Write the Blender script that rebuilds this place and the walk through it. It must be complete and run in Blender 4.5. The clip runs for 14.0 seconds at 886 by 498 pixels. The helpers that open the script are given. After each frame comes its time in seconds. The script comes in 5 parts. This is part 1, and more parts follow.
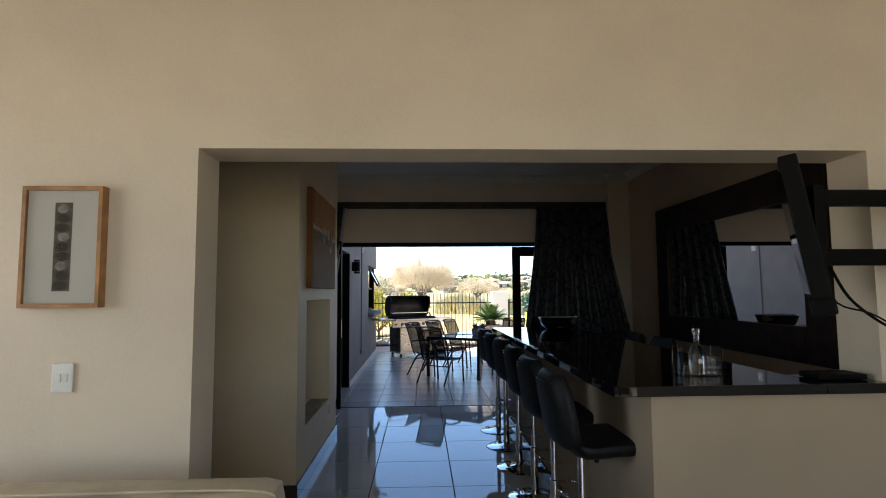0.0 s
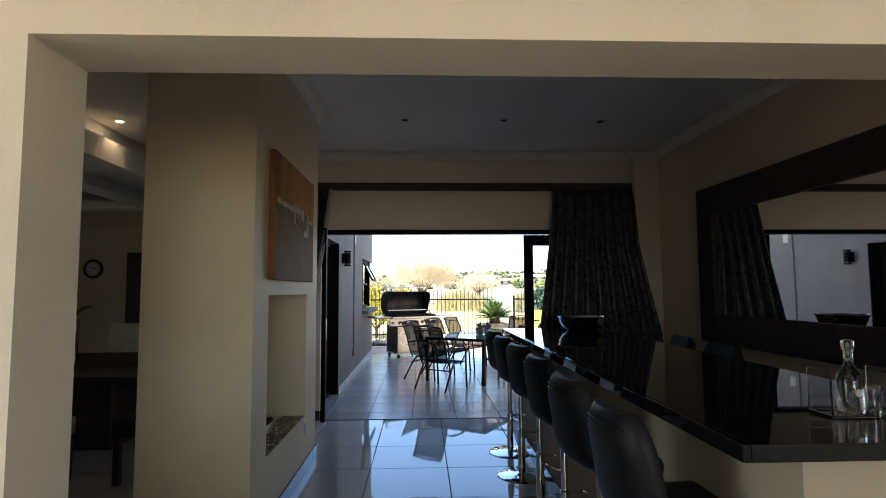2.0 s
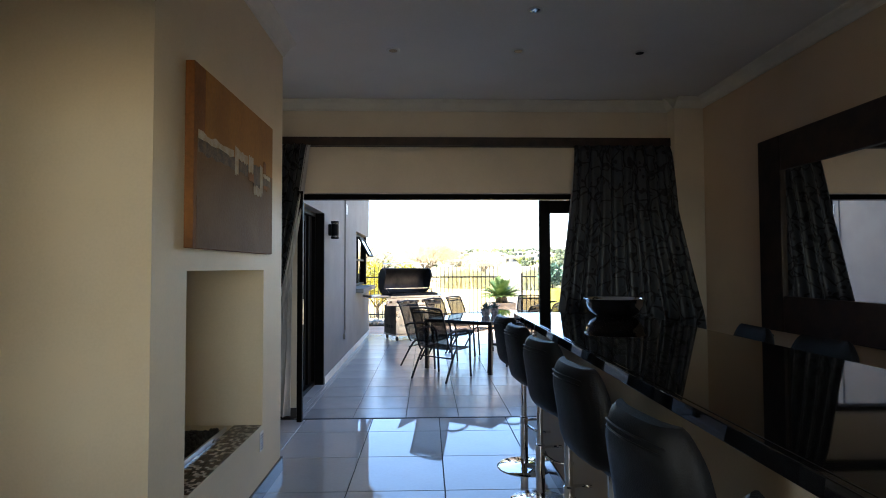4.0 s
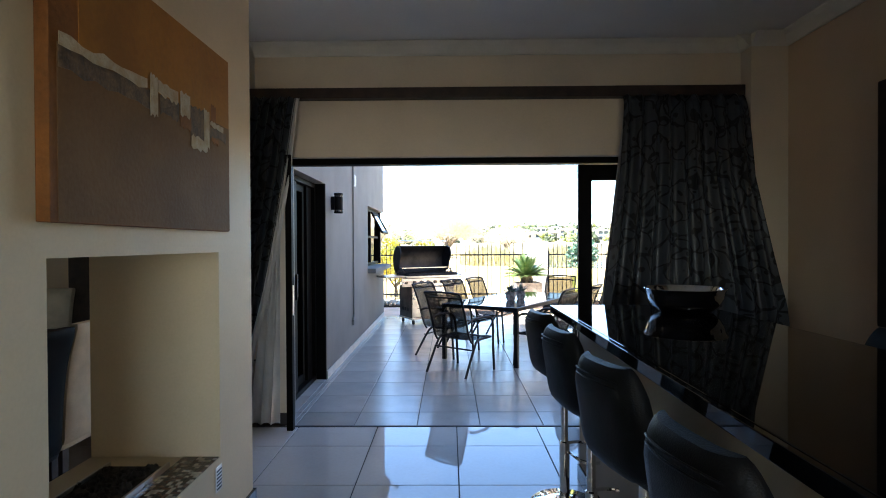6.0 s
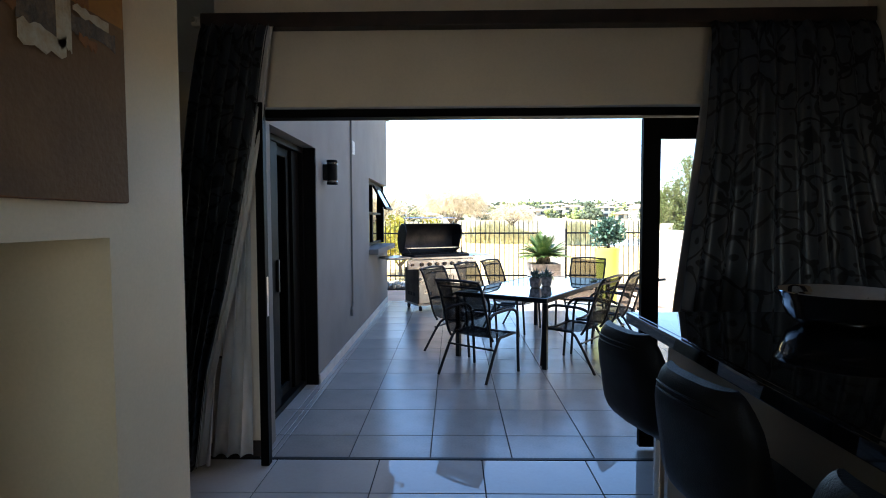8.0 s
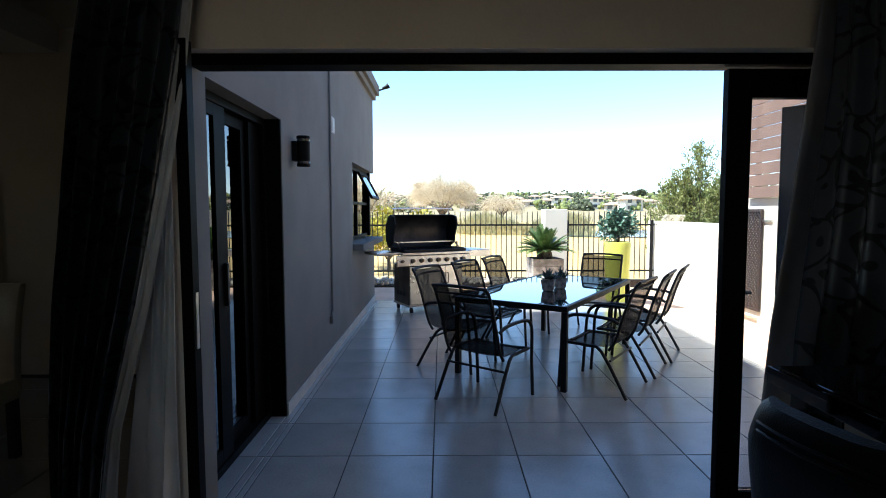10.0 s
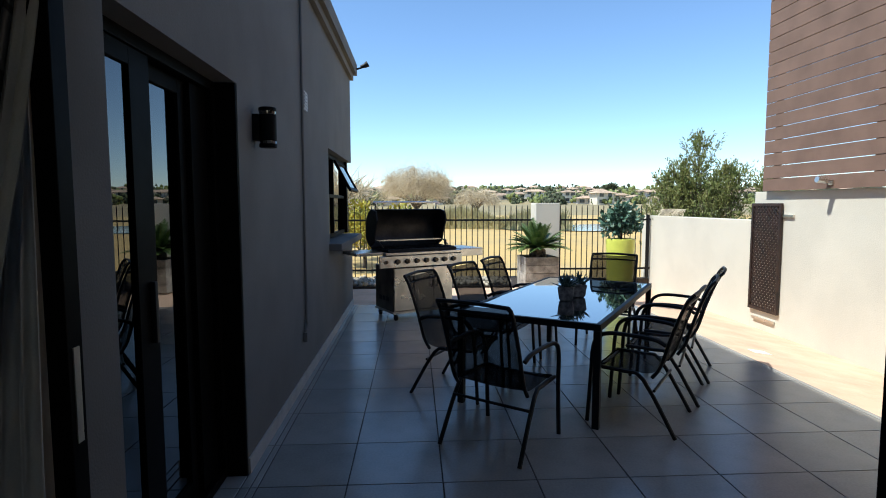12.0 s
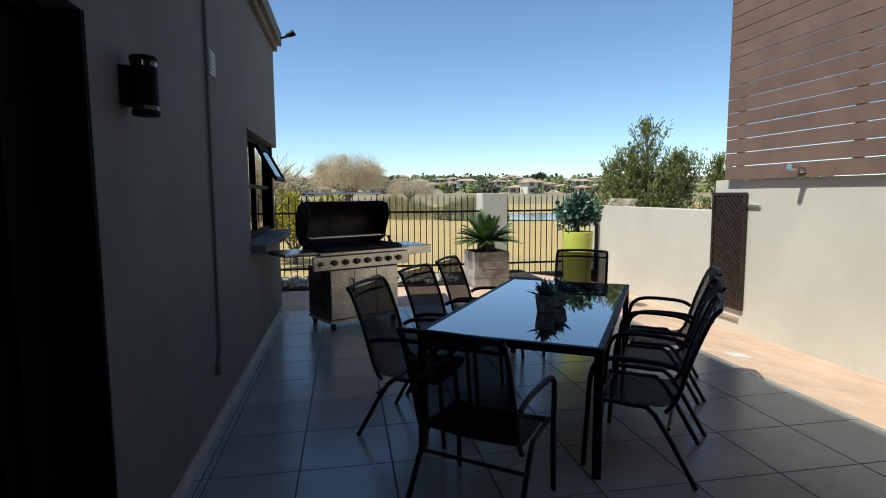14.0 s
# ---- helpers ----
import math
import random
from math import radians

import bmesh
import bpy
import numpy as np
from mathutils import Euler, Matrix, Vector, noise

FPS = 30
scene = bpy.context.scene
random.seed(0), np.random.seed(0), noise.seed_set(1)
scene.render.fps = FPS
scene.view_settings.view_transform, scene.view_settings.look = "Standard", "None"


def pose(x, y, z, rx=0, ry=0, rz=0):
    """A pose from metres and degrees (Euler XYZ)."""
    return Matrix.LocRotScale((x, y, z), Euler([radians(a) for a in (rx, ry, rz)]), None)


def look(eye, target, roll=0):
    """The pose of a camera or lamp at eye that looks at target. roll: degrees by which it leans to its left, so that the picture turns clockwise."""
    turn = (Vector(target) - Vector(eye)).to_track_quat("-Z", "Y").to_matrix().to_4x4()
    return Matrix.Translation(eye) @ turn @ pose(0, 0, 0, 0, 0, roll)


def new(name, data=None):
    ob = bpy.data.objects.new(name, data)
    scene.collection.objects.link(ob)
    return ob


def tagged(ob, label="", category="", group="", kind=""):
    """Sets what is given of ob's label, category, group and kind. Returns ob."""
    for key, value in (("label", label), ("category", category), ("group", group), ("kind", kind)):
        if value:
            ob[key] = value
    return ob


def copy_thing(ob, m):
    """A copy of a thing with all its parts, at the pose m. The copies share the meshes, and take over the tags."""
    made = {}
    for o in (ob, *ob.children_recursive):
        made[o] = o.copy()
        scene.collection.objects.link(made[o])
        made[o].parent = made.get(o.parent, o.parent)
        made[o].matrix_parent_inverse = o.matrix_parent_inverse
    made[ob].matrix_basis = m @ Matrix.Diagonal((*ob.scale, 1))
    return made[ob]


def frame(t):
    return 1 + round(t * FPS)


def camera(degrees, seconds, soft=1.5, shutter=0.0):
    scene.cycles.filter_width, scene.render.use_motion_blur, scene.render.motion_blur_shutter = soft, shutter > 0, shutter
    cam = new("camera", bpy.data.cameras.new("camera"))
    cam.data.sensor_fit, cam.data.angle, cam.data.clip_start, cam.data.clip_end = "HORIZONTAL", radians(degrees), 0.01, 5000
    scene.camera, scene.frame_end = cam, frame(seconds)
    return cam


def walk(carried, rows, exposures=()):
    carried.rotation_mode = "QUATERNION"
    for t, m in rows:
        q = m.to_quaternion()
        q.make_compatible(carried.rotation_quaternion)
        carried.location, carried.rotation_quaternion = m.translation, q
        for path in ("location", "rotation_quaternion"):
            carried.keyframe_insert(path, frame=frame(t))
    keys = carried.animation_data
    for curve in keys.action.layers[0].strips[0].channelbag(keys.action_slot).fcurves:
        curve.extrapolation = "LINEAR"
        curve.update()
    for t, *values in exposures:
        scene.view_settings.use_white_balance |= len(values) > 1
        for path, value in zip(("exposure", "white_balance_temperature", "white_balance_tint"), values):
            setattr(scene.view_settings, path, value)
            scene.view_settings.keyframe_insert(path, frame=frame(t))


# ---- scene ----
cam = camera(78.4, 14.0, soft=1.0)
PATH = [
    (0, (-0.056, 0.023, 1.501), (0.025, 2.015, 1.663), -0.4),
    (0.5, (-0.058, 0.282, 1.497), (0.025, 2.273, 1.659), -0.4),
    (1, (-0.061, 0.512, 1.49), (0.023, 2.504, 1.65), -0.4),
    (1.5, (-0.039, 0.773, 1.489), (0.044, 2.765, 1.646), -0.3),
    (2, (-0.02, 1.025, 1.48), (0.058, 3.018, 1.63), -0.3),
    (2.5, (-0.037, 1.313, 1.47), (0.039, 3.306, 1.61), -0.3),
    (3, (-0.011, 1.572, 1.461), (0.063, 3.567, 1.578), -0.3),
    (5.5, (0.156, 2.773, 1.465), (0.158, 4.773, 1.468), -0.2),
    (6, (0.137, 3.001, 1.485), (0.114, 5.001, 1.466), -0.3),
    (6.5, (0.064, 3.258, 1.499), (0.026, 5.257, 1.451), -0.2),
    (7, (0.039, 3.515, 1.488), (0.0, 5.513, 1.417), -0.1),
    (7.5, (0.034, 3.804, 1.498), (-0.006, 5.801, 1.407), -0.1),
    (8, (0.013, 4.069, 1.496), (-0.024, 6.065, 1.392), -0.2),
    (10.5, (-0.108, 5.309, 1.499), (-0.09, 7.304, 1.358), -0.1),
    (11, (-0.141, 5.561, 1.499), (-0.11, 7.556, 1.356), -0.1),
    (11.5, (-0.196, 5.777, 1.5), (-0.143, 7.771, 1.343), -0.0),
    (12, (-0.283, 5.976, 1.506), (-0.178, 7.967, 1.344), -0.1),
    (12.5, (-0.315, 6.183, 1.496), (-0.139, 8.168, 1.326), -0.2),
    (13, (-0.315, 6.424, 1.504), (-0.081, 8.402, 1.325), -0.3),
    (13.5, (-0.328, 6.644, 1.509), (-0.048, 8.615, 1.315), -0.3),
    (14, (-0.363, 6.874, 1.525), (-0.014, 8.833, 1.324), -0.4),
]

EXPOSURES = [(0.0, 1.60, 6050, 8), (3.0, 2.63, 6200, 7), (5.5, 3.05, 6050, 6), (7.0, 2.7, 5950, 5), (8.2, 2.2, 5850, 5), (10.3, 1.36, 5650, 4), (11.0, 1.0, 5650, 4), (12.0, 0.52, 5800, 3), (14.0, 0.03, 5950, 2)]
walk(cam, [(t, look(eye, target, roll)) for t, eye, target, roll in PATH], EXPOSURES)

# ---- light ----
SUN_EL, SUN_AZ = radians(56.5), radians(-19)   # the sun stands beyond the house on the -x side
world = bpy.data.worlds.new("sky")
scene.world = world
world.use_nodes = True
wn = world.node_tree.nodes
sky = wn.new("ShaderNodeTexSky")
sky.sky_type, sky.sun_disc = "NISHITA", False
sky.sun_elevation, sky.altitude = SUN_EL, 200
sky.sun_rotation = radians(-109)
sky.air_density, sky.dust_density, sky.ozone_density = 0.85, 0.0, 2.1
wn["Background"].inputs["Strength"].default_value = 0.15
world.node_tree.links.new(sky.outputs["Color"], wn["Background"].inputs["Color"])

sun = new("sun", bpy.data.lights.new("sun", "SUN"))
sun.data.energy, sun.data.angle, sun.data.color = 5.0, radians(0.5), (1.0, 0.94, 0.84)
to_sun = Vector((-math.cos(SUN_EL) * math.cos(SUN_AZ), math.cos(SUN_EL) * math.sin(SUN_AZ), math.sin(SUN_EL)))
sun.matrix_world = look((-20, 20, 25), Vector((-20, 20, 25)) - to_sun)

# area lamps added as stand-in daylight, in unseen openings behind and beside the walker
def fill_lamp(name, eye, target, w, h, energy, color=(1.0, 0.95, 0.86)):
    lamp = new(name, bpy.data.lights.new(name, "AREA"))
    lamp.data.shape, lamp.data.size, lamp.data.size_y = "RECTANGLE", w, h
    lamp.data.energy, lamp.data.color = energy, color
    lamp.matrix_world = look(eye, target)
fill_lamp("lounge_back_fill", (1.05, -3.36, 1.75), (1.05, 2.4, 1.75), 2.6, 1.9, 11.5)
fill_lamp("lounge_side_fill", (-3.96, 0.8, 1.45), (2.0, 0.8, 1.45), 2.0, 2.0, 9.0)
# added warm fill for the dining room; no window known on that side
fill_lamp("dining_warm_fill", (-6.96, 5.4, 1.5), (0.0, 5.4, 1.5), 0.55, 0.95, 0.4, (1.0, 0.72, 0.45))

# ---- materials ----
def mat(name, base, rough=0.6, metal=0.0, var=0.12, scale=6.0, fine=60.0, bump=0.05, spec=0.5, hue=None, per_object=0.0, coat=0.0, alpha=1.0, rvar=0.1):
    """A surface with large stains and fine grain in colour, roughness and relief, at real-world size."""
    m = bpy.data.materials.new(name)
    m.use_nodes = True
    nt, n = m.node_tree, m.node_tree.nodes
    b = n["Principled BSDF"]
    tc = n.new("ShaderNodeTexCoord")
    big, small = n.new("ShaderNodeTexNoise"), n.new("ShaderNodeTexNoise")
    big.inputs["Scale"].default_value, small.inputs["Scale"].default_value = scale, fine
    big.inputs["Detail"].default_value, small.inputs["Detail"].default_value = 5, 3
    for t in (big, small):
        nt.links.new(tc.outputs["Object"], t.inputs["Vector"])
    mix = n.new("ShaderNodeMix"); mix.data_type = "RGBA"
    c1 = base
    c2 = hue if hue else tuple(v * (1 - 2.2 * var) for v in base)
    ramp = n.new("ShaderNodeMapRange")
    ramp.inputs["From Min"].default_value, ramp.inputs["From Max"].default_value = 0.38, 0.68
    add = n.new("ShaderNodeMath"); add.operation = "MULTIPLY_ADD"
    nt.links.new(small.outputs["Fac"], add.inputs[0]); add.inputs[1].default_value = 0.35
    sub = n.new("ShaderNodeMath"); sub.operation = "ADD"; sub.inputs[1].default_value = -0.175
    nt.links.new(big.outputs["Fac"], add.inputs[2]); nt.links.new(add.outputs[0], sub.inputs[0])
    nt.links.new(sub.outputs[0], ramp.inputs["Value"]); nt.links.new(ramp.outputs["Result"], mix.inputs["Factor"])
    mix.inputs["A"].default_value, mix.inputs["B"].default_value = (*c1, 1), (*c2, 1)
    out = mix.outputs["Result"]
    if per_object:
        oi, hsv = n.new("ShaderNodeObjectInfo"), n.new("ShaderNodeHueSaturation")
        mr = n.new("ShaderNodeMapRange"); mr.inputs["To Min"].default_value, mr.inputs["To Max"].default_value = 1 - per_object, 1 + per_object
        nt.links.new(oi.outputs["Random"], mr.inputs["Value"]); nt.links.new(mr.outputs["Result"], hsv.inputs["Value"])
        nt.links.new(out, hsv.inputs["Color"]); out = hsv.outputs["Color"]
    nt.links.new(out, b.inputs["Base Color"])
    rr = n.new("ShaderNodeMapRange")
    rr.inputs["To Min"].default_value, rr.inputs["To Max"].default_value = max(0.02, rough - rvar * rough), min(1, rough + rvar * rough)
    nt.links.new(big.outputs["Fac"], rr.inputs["Value"]); nt.links.new(rr.outputs["Result"], b.inputs["Roughness"])
    b.inputs["Metallic"].default_value, b.inputs["Specular IOR Level"].default_value = metal, spec
    b.inputs["Coat Weight"].default_value, b.inputs["Alpha"].default_value = coat, alpha
    if bump:
        bp = n.new("ShaderNodeBump"); bp.inputs["Strength"].default_value, bp.inputs["Distance"].default_value = bump, 0.01
        nt.links.new(small.outputs["Fac"], bp.inputs["Height"]); nt.links.new(bp.outputs["Normal"], b.inputs["Normal"])
    return m

def glow(name, color, strength):
    m = bpy.data.materials.new(name); m.use_nodes = True
    b = m.node_tree.nodes["Principled BSDF"]
    b.inputs["Base Color"].default_value = (*color, 1)
    b.inputs["Emission Color"].default_value, b.inputs["Emission Strength"].default_value = (*color, 1), strength
    return m

def glass(name, color=(1, 1, 1), rough=0.0, ior=1.5):
    m = bpy.data.materials.new(name); m.use_nodes = True
    nt, n = m.node_tree, m.node_tree.nodes
    tr, gl, mx, fr = n.new("ShaderNodeBsdfTransparent"), n.new("ShaderNodeBsdfGlossy"), n.new("ShaderNodeMixShader"), n.new("ShaderNodeFresnel")
    tr.inputs["Color"].default_value = (*color, 1); gl.inputs["Roughness"].default_value = rough
    fr.inputs["IOR"].default_value = ior
    nt.links.new(fr.outputs[0], mx.inputs[0]); nt.links.new(tr.outputs[0], mx.inputs[1]); nt.links.new(gl.outputs[0], mx.inputs[2])
    nt.links.new(mx.outputs[0], n["Material Output"].inputs["Surface"])
    return m

def mesh_cloth(name, color, open_share, pitch):
    """Woven sling: threads with real holes between them, as a fine checked weave."""
    m = mat(name, color, rough=0.85, var=0.1, scale=20, fine=300, bump=0.1, spec=0.2)
    nt, n = m.node_tree, m.node_tree.nodes
    tr, mx = n.new("ShaderNodeBsdfTransparent"), n.new("ShaderNodeMixShader")
    mx.inputs[0].default_value = open_share
    nt.links.new(n["Principled BSDF"].outputs[0], mx.inputs[1]); nt.links.new(tr.outputs[0], mx.inputs[2])
    nt.links.new(mx.outputs[0], n["Material Output"].inputs["Surface"])
    return m

CREAM = mat("cream_wall_paint", (0.69, 0.60, 0.48), 0.75, var=0.05, scale=1.6, fine=90, bump=0.06)
# bar paint darker than the walls: its shade is put into the colour
BAR_PAINT = mat("shade_darkened_bar_paint", (0.36, 0.29, 0.205), 0.75, var=0.05, scale=1.6, fine=90, bump=0.06)
# east wall's cream, darkened and warmed to carry the dim light there
DIMMED_WALL = mat("dimmed_cream_wall_paint", (0.60, 0.46, 0.32), 0.75, var=0.05, scale=1.6, fine=90, bump=0.06)
CREAM_COL = mat("warm_cream_column_paint", (0.62, 0.52, 0.36), 0.6, var=0.05, scale=1.6, fine=90, bump=0.05)
CEIL = mat("white_ceiling_paint", (0.80, 0.79, 0.77), 0.8, var=0.04, scale=1.2, fine=80, bump=0.03)
CORNICE = mat("white_cornice_plaster", (0.7, 0.68, 0.62), 0.7, var=0.04, bump=0.03)
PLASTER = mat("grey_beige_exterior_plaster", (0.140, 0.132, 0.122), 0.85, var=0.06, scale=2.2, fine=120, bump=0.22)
WHITEWASH = mat("off_white_boundary_plaster", (0.60, 0.555, 0.465), 0.85, var=0.05, scale=1.2, fine=90, bump=0.25)
TILE_IN = mat("polished_porcelain_tile", (0.45, 0.435, 0.41), 0.035, var=0.05, scale=1.5, fine=40, bump=0.0, spec=0.75, per_object=0.03)
TILE_OUT = mat("matt_patio_tile", (0.30, 0.285, 0.26), 0.22, var=0.12, scale=2.2, fine=70, bump=0.06, spec=0.6, per_object=0.06)
GROUT = mat("dark_grout", (0.04, 0.038, 0.036), 0.9, var=0.2, bump=0.2)
SKIRT_T = mat("tile_skirting", (0.42, 0.39, 0.35), 0.4, var=0.1)
SKIRT_D = mat("dark_glossy_skirting", (0.05, 0.04, 0.035), 0.12, var=0.2, bump=0.02)
GRANITE = mat("black_polished_granite", (0.006, 0.006, 0.007), 0.03, var=0.3, scale=60, fine=400, bump=0.0, spec=0.35)
WOOD_DK = mat("dark_stained_wood", (0.030, 0.013, 0.008), 0.5, var=0.35, scale=9, fine=140, bump=0.1)
OAK = mat("light_oak", (0.42, 0.21, 0.075), 0.45, var=0.2, scale=12, fine=160, bump=0.1)
LEATHER_B = mat("black_leather", (0.0045, 0.005, 0.0065), 0.5, var=0.2, scale=14, fine=240, bump=0.18, spec=0.22)
LEATHER_C = mat("cream_leather", (0.58, 0.51, 0.38), 0.45, var=0.1, scale=8, fine=200, bump=0.15)
CHROME = mat("polished_chrome", (0.8, 0.8, 0.8), 0.06, 1.0, var=0.05, bump=0.0)
STEEL = mat("brushed_stainless_steel", (0.68, 0.64, 0.58), 0.28, 1.0, var=0.1, scale=8, fine=260, bump=0.04)
STEEL_D = mat("heat_darkened_steel", (0.16, 0.13, 0.10), 0.34, 1.0, var=0.3, scale=5, fine=60, bump=0.05)
SOOT = mat("sooted_hood_steel", (0.045, 0.038, 0.032), 0.45, 0.6, var=0.3, scale=6, fine=60, bump=0.1)
BLACK_M = mat("black_painted_metal", (0.008, 0.008, 0.009), 0.5, 0.0, var=0.2, scale=20, fine=200, bump=0.05, spec=0.25)
BRONZE_AL = mat("dark_bronze_aluminium", (0.005, 0.0042, 0.0038), 0.5, 0.0, var=0.15, scale=10, fine=120, bump=0.02, spec=0.03)
PLASTIC_B = mat("black_plastic", (0.003, 0.003, 0.003), 0.6, var=0.1, bump=0.02, spec=0.1)
PLASTIC_W = mat("white_plastic", (0.75, 0.75, 0.72), 0.35, var=0.04, bump=0.0)
GLASS = glass("clear_glass")
GLASS_T = glass("tinted_door_glass", (0.10, 0.11, 0.12), ior=2.1)
TABLE_GLASS = mat("black_backed_table_glass", (0.02, 0.022, 0.025), 0.02, var=0.1, bump=0.0, spec=1.0, coat=1.0)
TABLE_GLASS.node_tree.nodes["Principled BSDF"].inputs["IOR"].default_value = 2.2
MIRROR = mat("mirror_silver", (0.9, 0.9, 0.9), 0.0, 1.0, var=0.0, bump=0.0, rvar=0.0)
SLING = mesh_cloth("black_woven_sling", (0.008, 0.007, 0.006), 0.36, 0.002)
LINING = mat("white_curtain_lining", (0.56, 0.54, 0.52), 0.85, var=0.08, scale=5, fine=200, bump=0.1)
COMPOSITE = mat("brown_composite_board", (0.19, 0.115, 0.082), 0.7, var=0.10, scale=3, fine=110, bump=0.15, per_object=0.05)
LIME = mat("lime_green_glazed_pot", (0.66, 0.68, 0.12), 0.3, var=0.06, scale=4, bump=0.02)
CRATE = mat("weathered_grey_wood", (0.40, 0.36, 0.31), 0.8, var=0.25, scale=8, fine=90, bump=0.3, per_object=0.12)
STONE = mat("pale_pebble", (0.52, 0.46, 0.36), 0.8, var=0.2, scale=9, fine=60, bump=0.2, per_object=0.2)
SOIL = mat("dark_soil", (0.05, 0.035, 0.025), 0.95, var=0.4, scale=30, bump=0.6)
LEAF_C = mat("cycad_frond_green", (0.06, 0.115, 0.028), 0.4, var=0.4, scale=12, hue=(0.14, 0.19, 0.055), bump=0.1)
LEAF_B = mat("blue_green_round_leaf", (0.13, 0.22, 0.15), 0.35, var=0.4, scale=12, hue=(0.045, 0.10, 0.07), bump=0.1)
LEAF_S = mat("succulent_blue_green", (0.09, 0.15, 0.13), 0.45, var=0.3, scale=20, bump=0.1)
LEAF_T = mat("conifer_green", (0.14, 0.18, 0.045), 0.6, var=0.5, scale=3, fine=20, hue=(0.23, 0.22, 0.065), bump=0.1)
LEAF_Y = mat("yellow_bush_leaf", (0.46, 0.37, 0.03), 0.7, var=0.4, scale=3, fine=20, hue=(0.20, 0.22, 0.035), bump=0.1)
LEAF_D = mat("dry_willow_twig", (0.62, 0.52, 0.36), 0.8, var=0.15, scale=3, fine=20, bump=0.1)
LEAF_F = mat("far_dark_foliage", (0.10, 0.115, 0.055), 0.9, var=0.4, scale=1, fine=8, bump=0.1)
BARK = mat("grey_brown_bark", (0.16, 0.12, 0.085), 0.9, var=0.4, scale=12, fine=80, bump=0.5)
REED = mat("dry_reed", (0.46, 0.38, 0.18), 0.9, var=0.4, scale=4, fine=30, hue=(0.26, 0.24, 0.10), bump=0.2)
GRASS = mat("dry_winter_grass", (0.52, 0.35, 0.12), 0.95, var=0.22, scale=0.25, fine=4, hue=(0.43, 0.31, 0.13), bump=0.4)
HILL = mat("far_hillside", (0.24, 0.20, 0.105), 0.95, var=0.3, scale=0.03, fine=0.3, hue=(0.34, 0.26, 0.13), bump=0.0)
WATER = mat("pond_water", (0.03, 0.06, 0.09), 0.08, var=0.1, bump=0.02, spec=0.8)
ROOF_T = mat("terracotta_roof", (0.50, 0.36, 0.25), 0.85, var=0.2, scale=1, bump=0.1, per_object=0.2)
FARWALL = mat("pale_render_wall", (0.72, 0.64, 0.52), 0.85, var=0.1, scale=0.6, bump=0.05, per_object=0.15)
FARWIN = mat("dark_window", (0.03, 0.035, 0.04), 0.15, var=0.1, bump=0.0)
FABRIC_CL = mat("cushion_fabric", (0.30, 0.22, 0.15), 0.9, var=0.35, scale=40, fine=200, bump=0.2, hue=(0.08, 0.06, 0.05))
MATBOARD = mat("white_mat_board", (0.72, 0.70, 0.64), 0.8, var=0.03, bump=0.0)
EMBER = mat("dark_embers", (0.035, 0.03, 0.027), 0.95, var=0.5, scale=40, bump=0.7)
LAMP_ON = glow("warm_lamp", (1.0, 0.72, 0.40), 9.0)

# ---- mesh tools ----
def box(bm, x0, x1, y0, y1, z0, z1, bevel=0.0, m=None):
    vs = bmesh.ops.create_cube(bm, size=1.0)["verts"]
    bmesh.ops.transform(bm, matrix=Matrix.LocRotScale(((x0 + x1) / 2, (y0 + y1) / 2, (z0 + z1) / 2), None, (x1 - x0, y1 - y0, z1 - z0)), verts=vs)
    if bevel:
        es = list({e for v in vs for e in v.link_edges})
        r = bmesh.ops.bevel(bm, geom=es, offset=bevel, segments=2, affect="EDGES", profile=0.6)
        vs = list({v for f in r["faces"] for v in f.verts} | {v for v in vs if v.is_valid})
    if m:
        bmesh.ops.transform(bm, matrix=m, verts=vs)
    return vs

def tube(bm, pts, r, seg=8, closed=False, r_end=None):
    """A round bar that follows the points."""
    pts = [Vector(p) for p in pts]
    rings, n = [], len(pts)
    up = Vector((0, 0, 1))
    prev = None
    for i, p in enumerate(pts):
        if closed:
            d = (pts[(i + 1) % n] - pts[i - 1]).normalized()
        else:
            d = (pts[min(i + 1, n - 1)] - pts[max(i - 1, 0)]).normalized()
        a = prev - d * prev.dot(d) if prev is not None else (up.cross(d) if abs(d.z) < 0.95 else Vector((1, 0, 0)).cross(d))
        a.normalize(); prev = a
        b = d.cross(a)
        rad = r if r_end is None else r + (r_end - r) * i / (n - 1)
        rings.append([bm.verts.new(p + (a * math.cos(2 * math.pi * k / seg) + b * math.sin(2 * math.pi * k / seg)) * rad) for k in range(seg)])
    for i in range(n if closed else n - 1):
        r0, r1 = rings[i], rings[(i + 1) % n]
        for k in range(seg):
            bm.faces.new((r0[k], r0[(k + 1) % seg], r1[(k + 1) % seg], r1[k]))
    if not closed:
        bm.faces.new(rings[0][::-1]); bm.faces.new(rings[-1])

def lathe(bm, profile, centre=(0, 0, 0), seg=28, cap=True):
    """Turned shape from (radius, height) pairs."""
    c = Vector(centre)
    rings = [[bm.verts.new(c + Vector((r * math.cos(2 * math.pi * k / seg), r * math.sin(2 * math.pi * k / seg), z))) for k in range(seg)] for r, z in profile]
    for a, b in zip(rings, rings[1:]):
        for k in range(seg):
            bm.faces.new((a[k], a[(k + 1) % seg], b[(k + 1) % seg], b[k]))
    if cap:
        bm.faces.new(rings[0][::-1]); bm.faces.new(rings[-1])

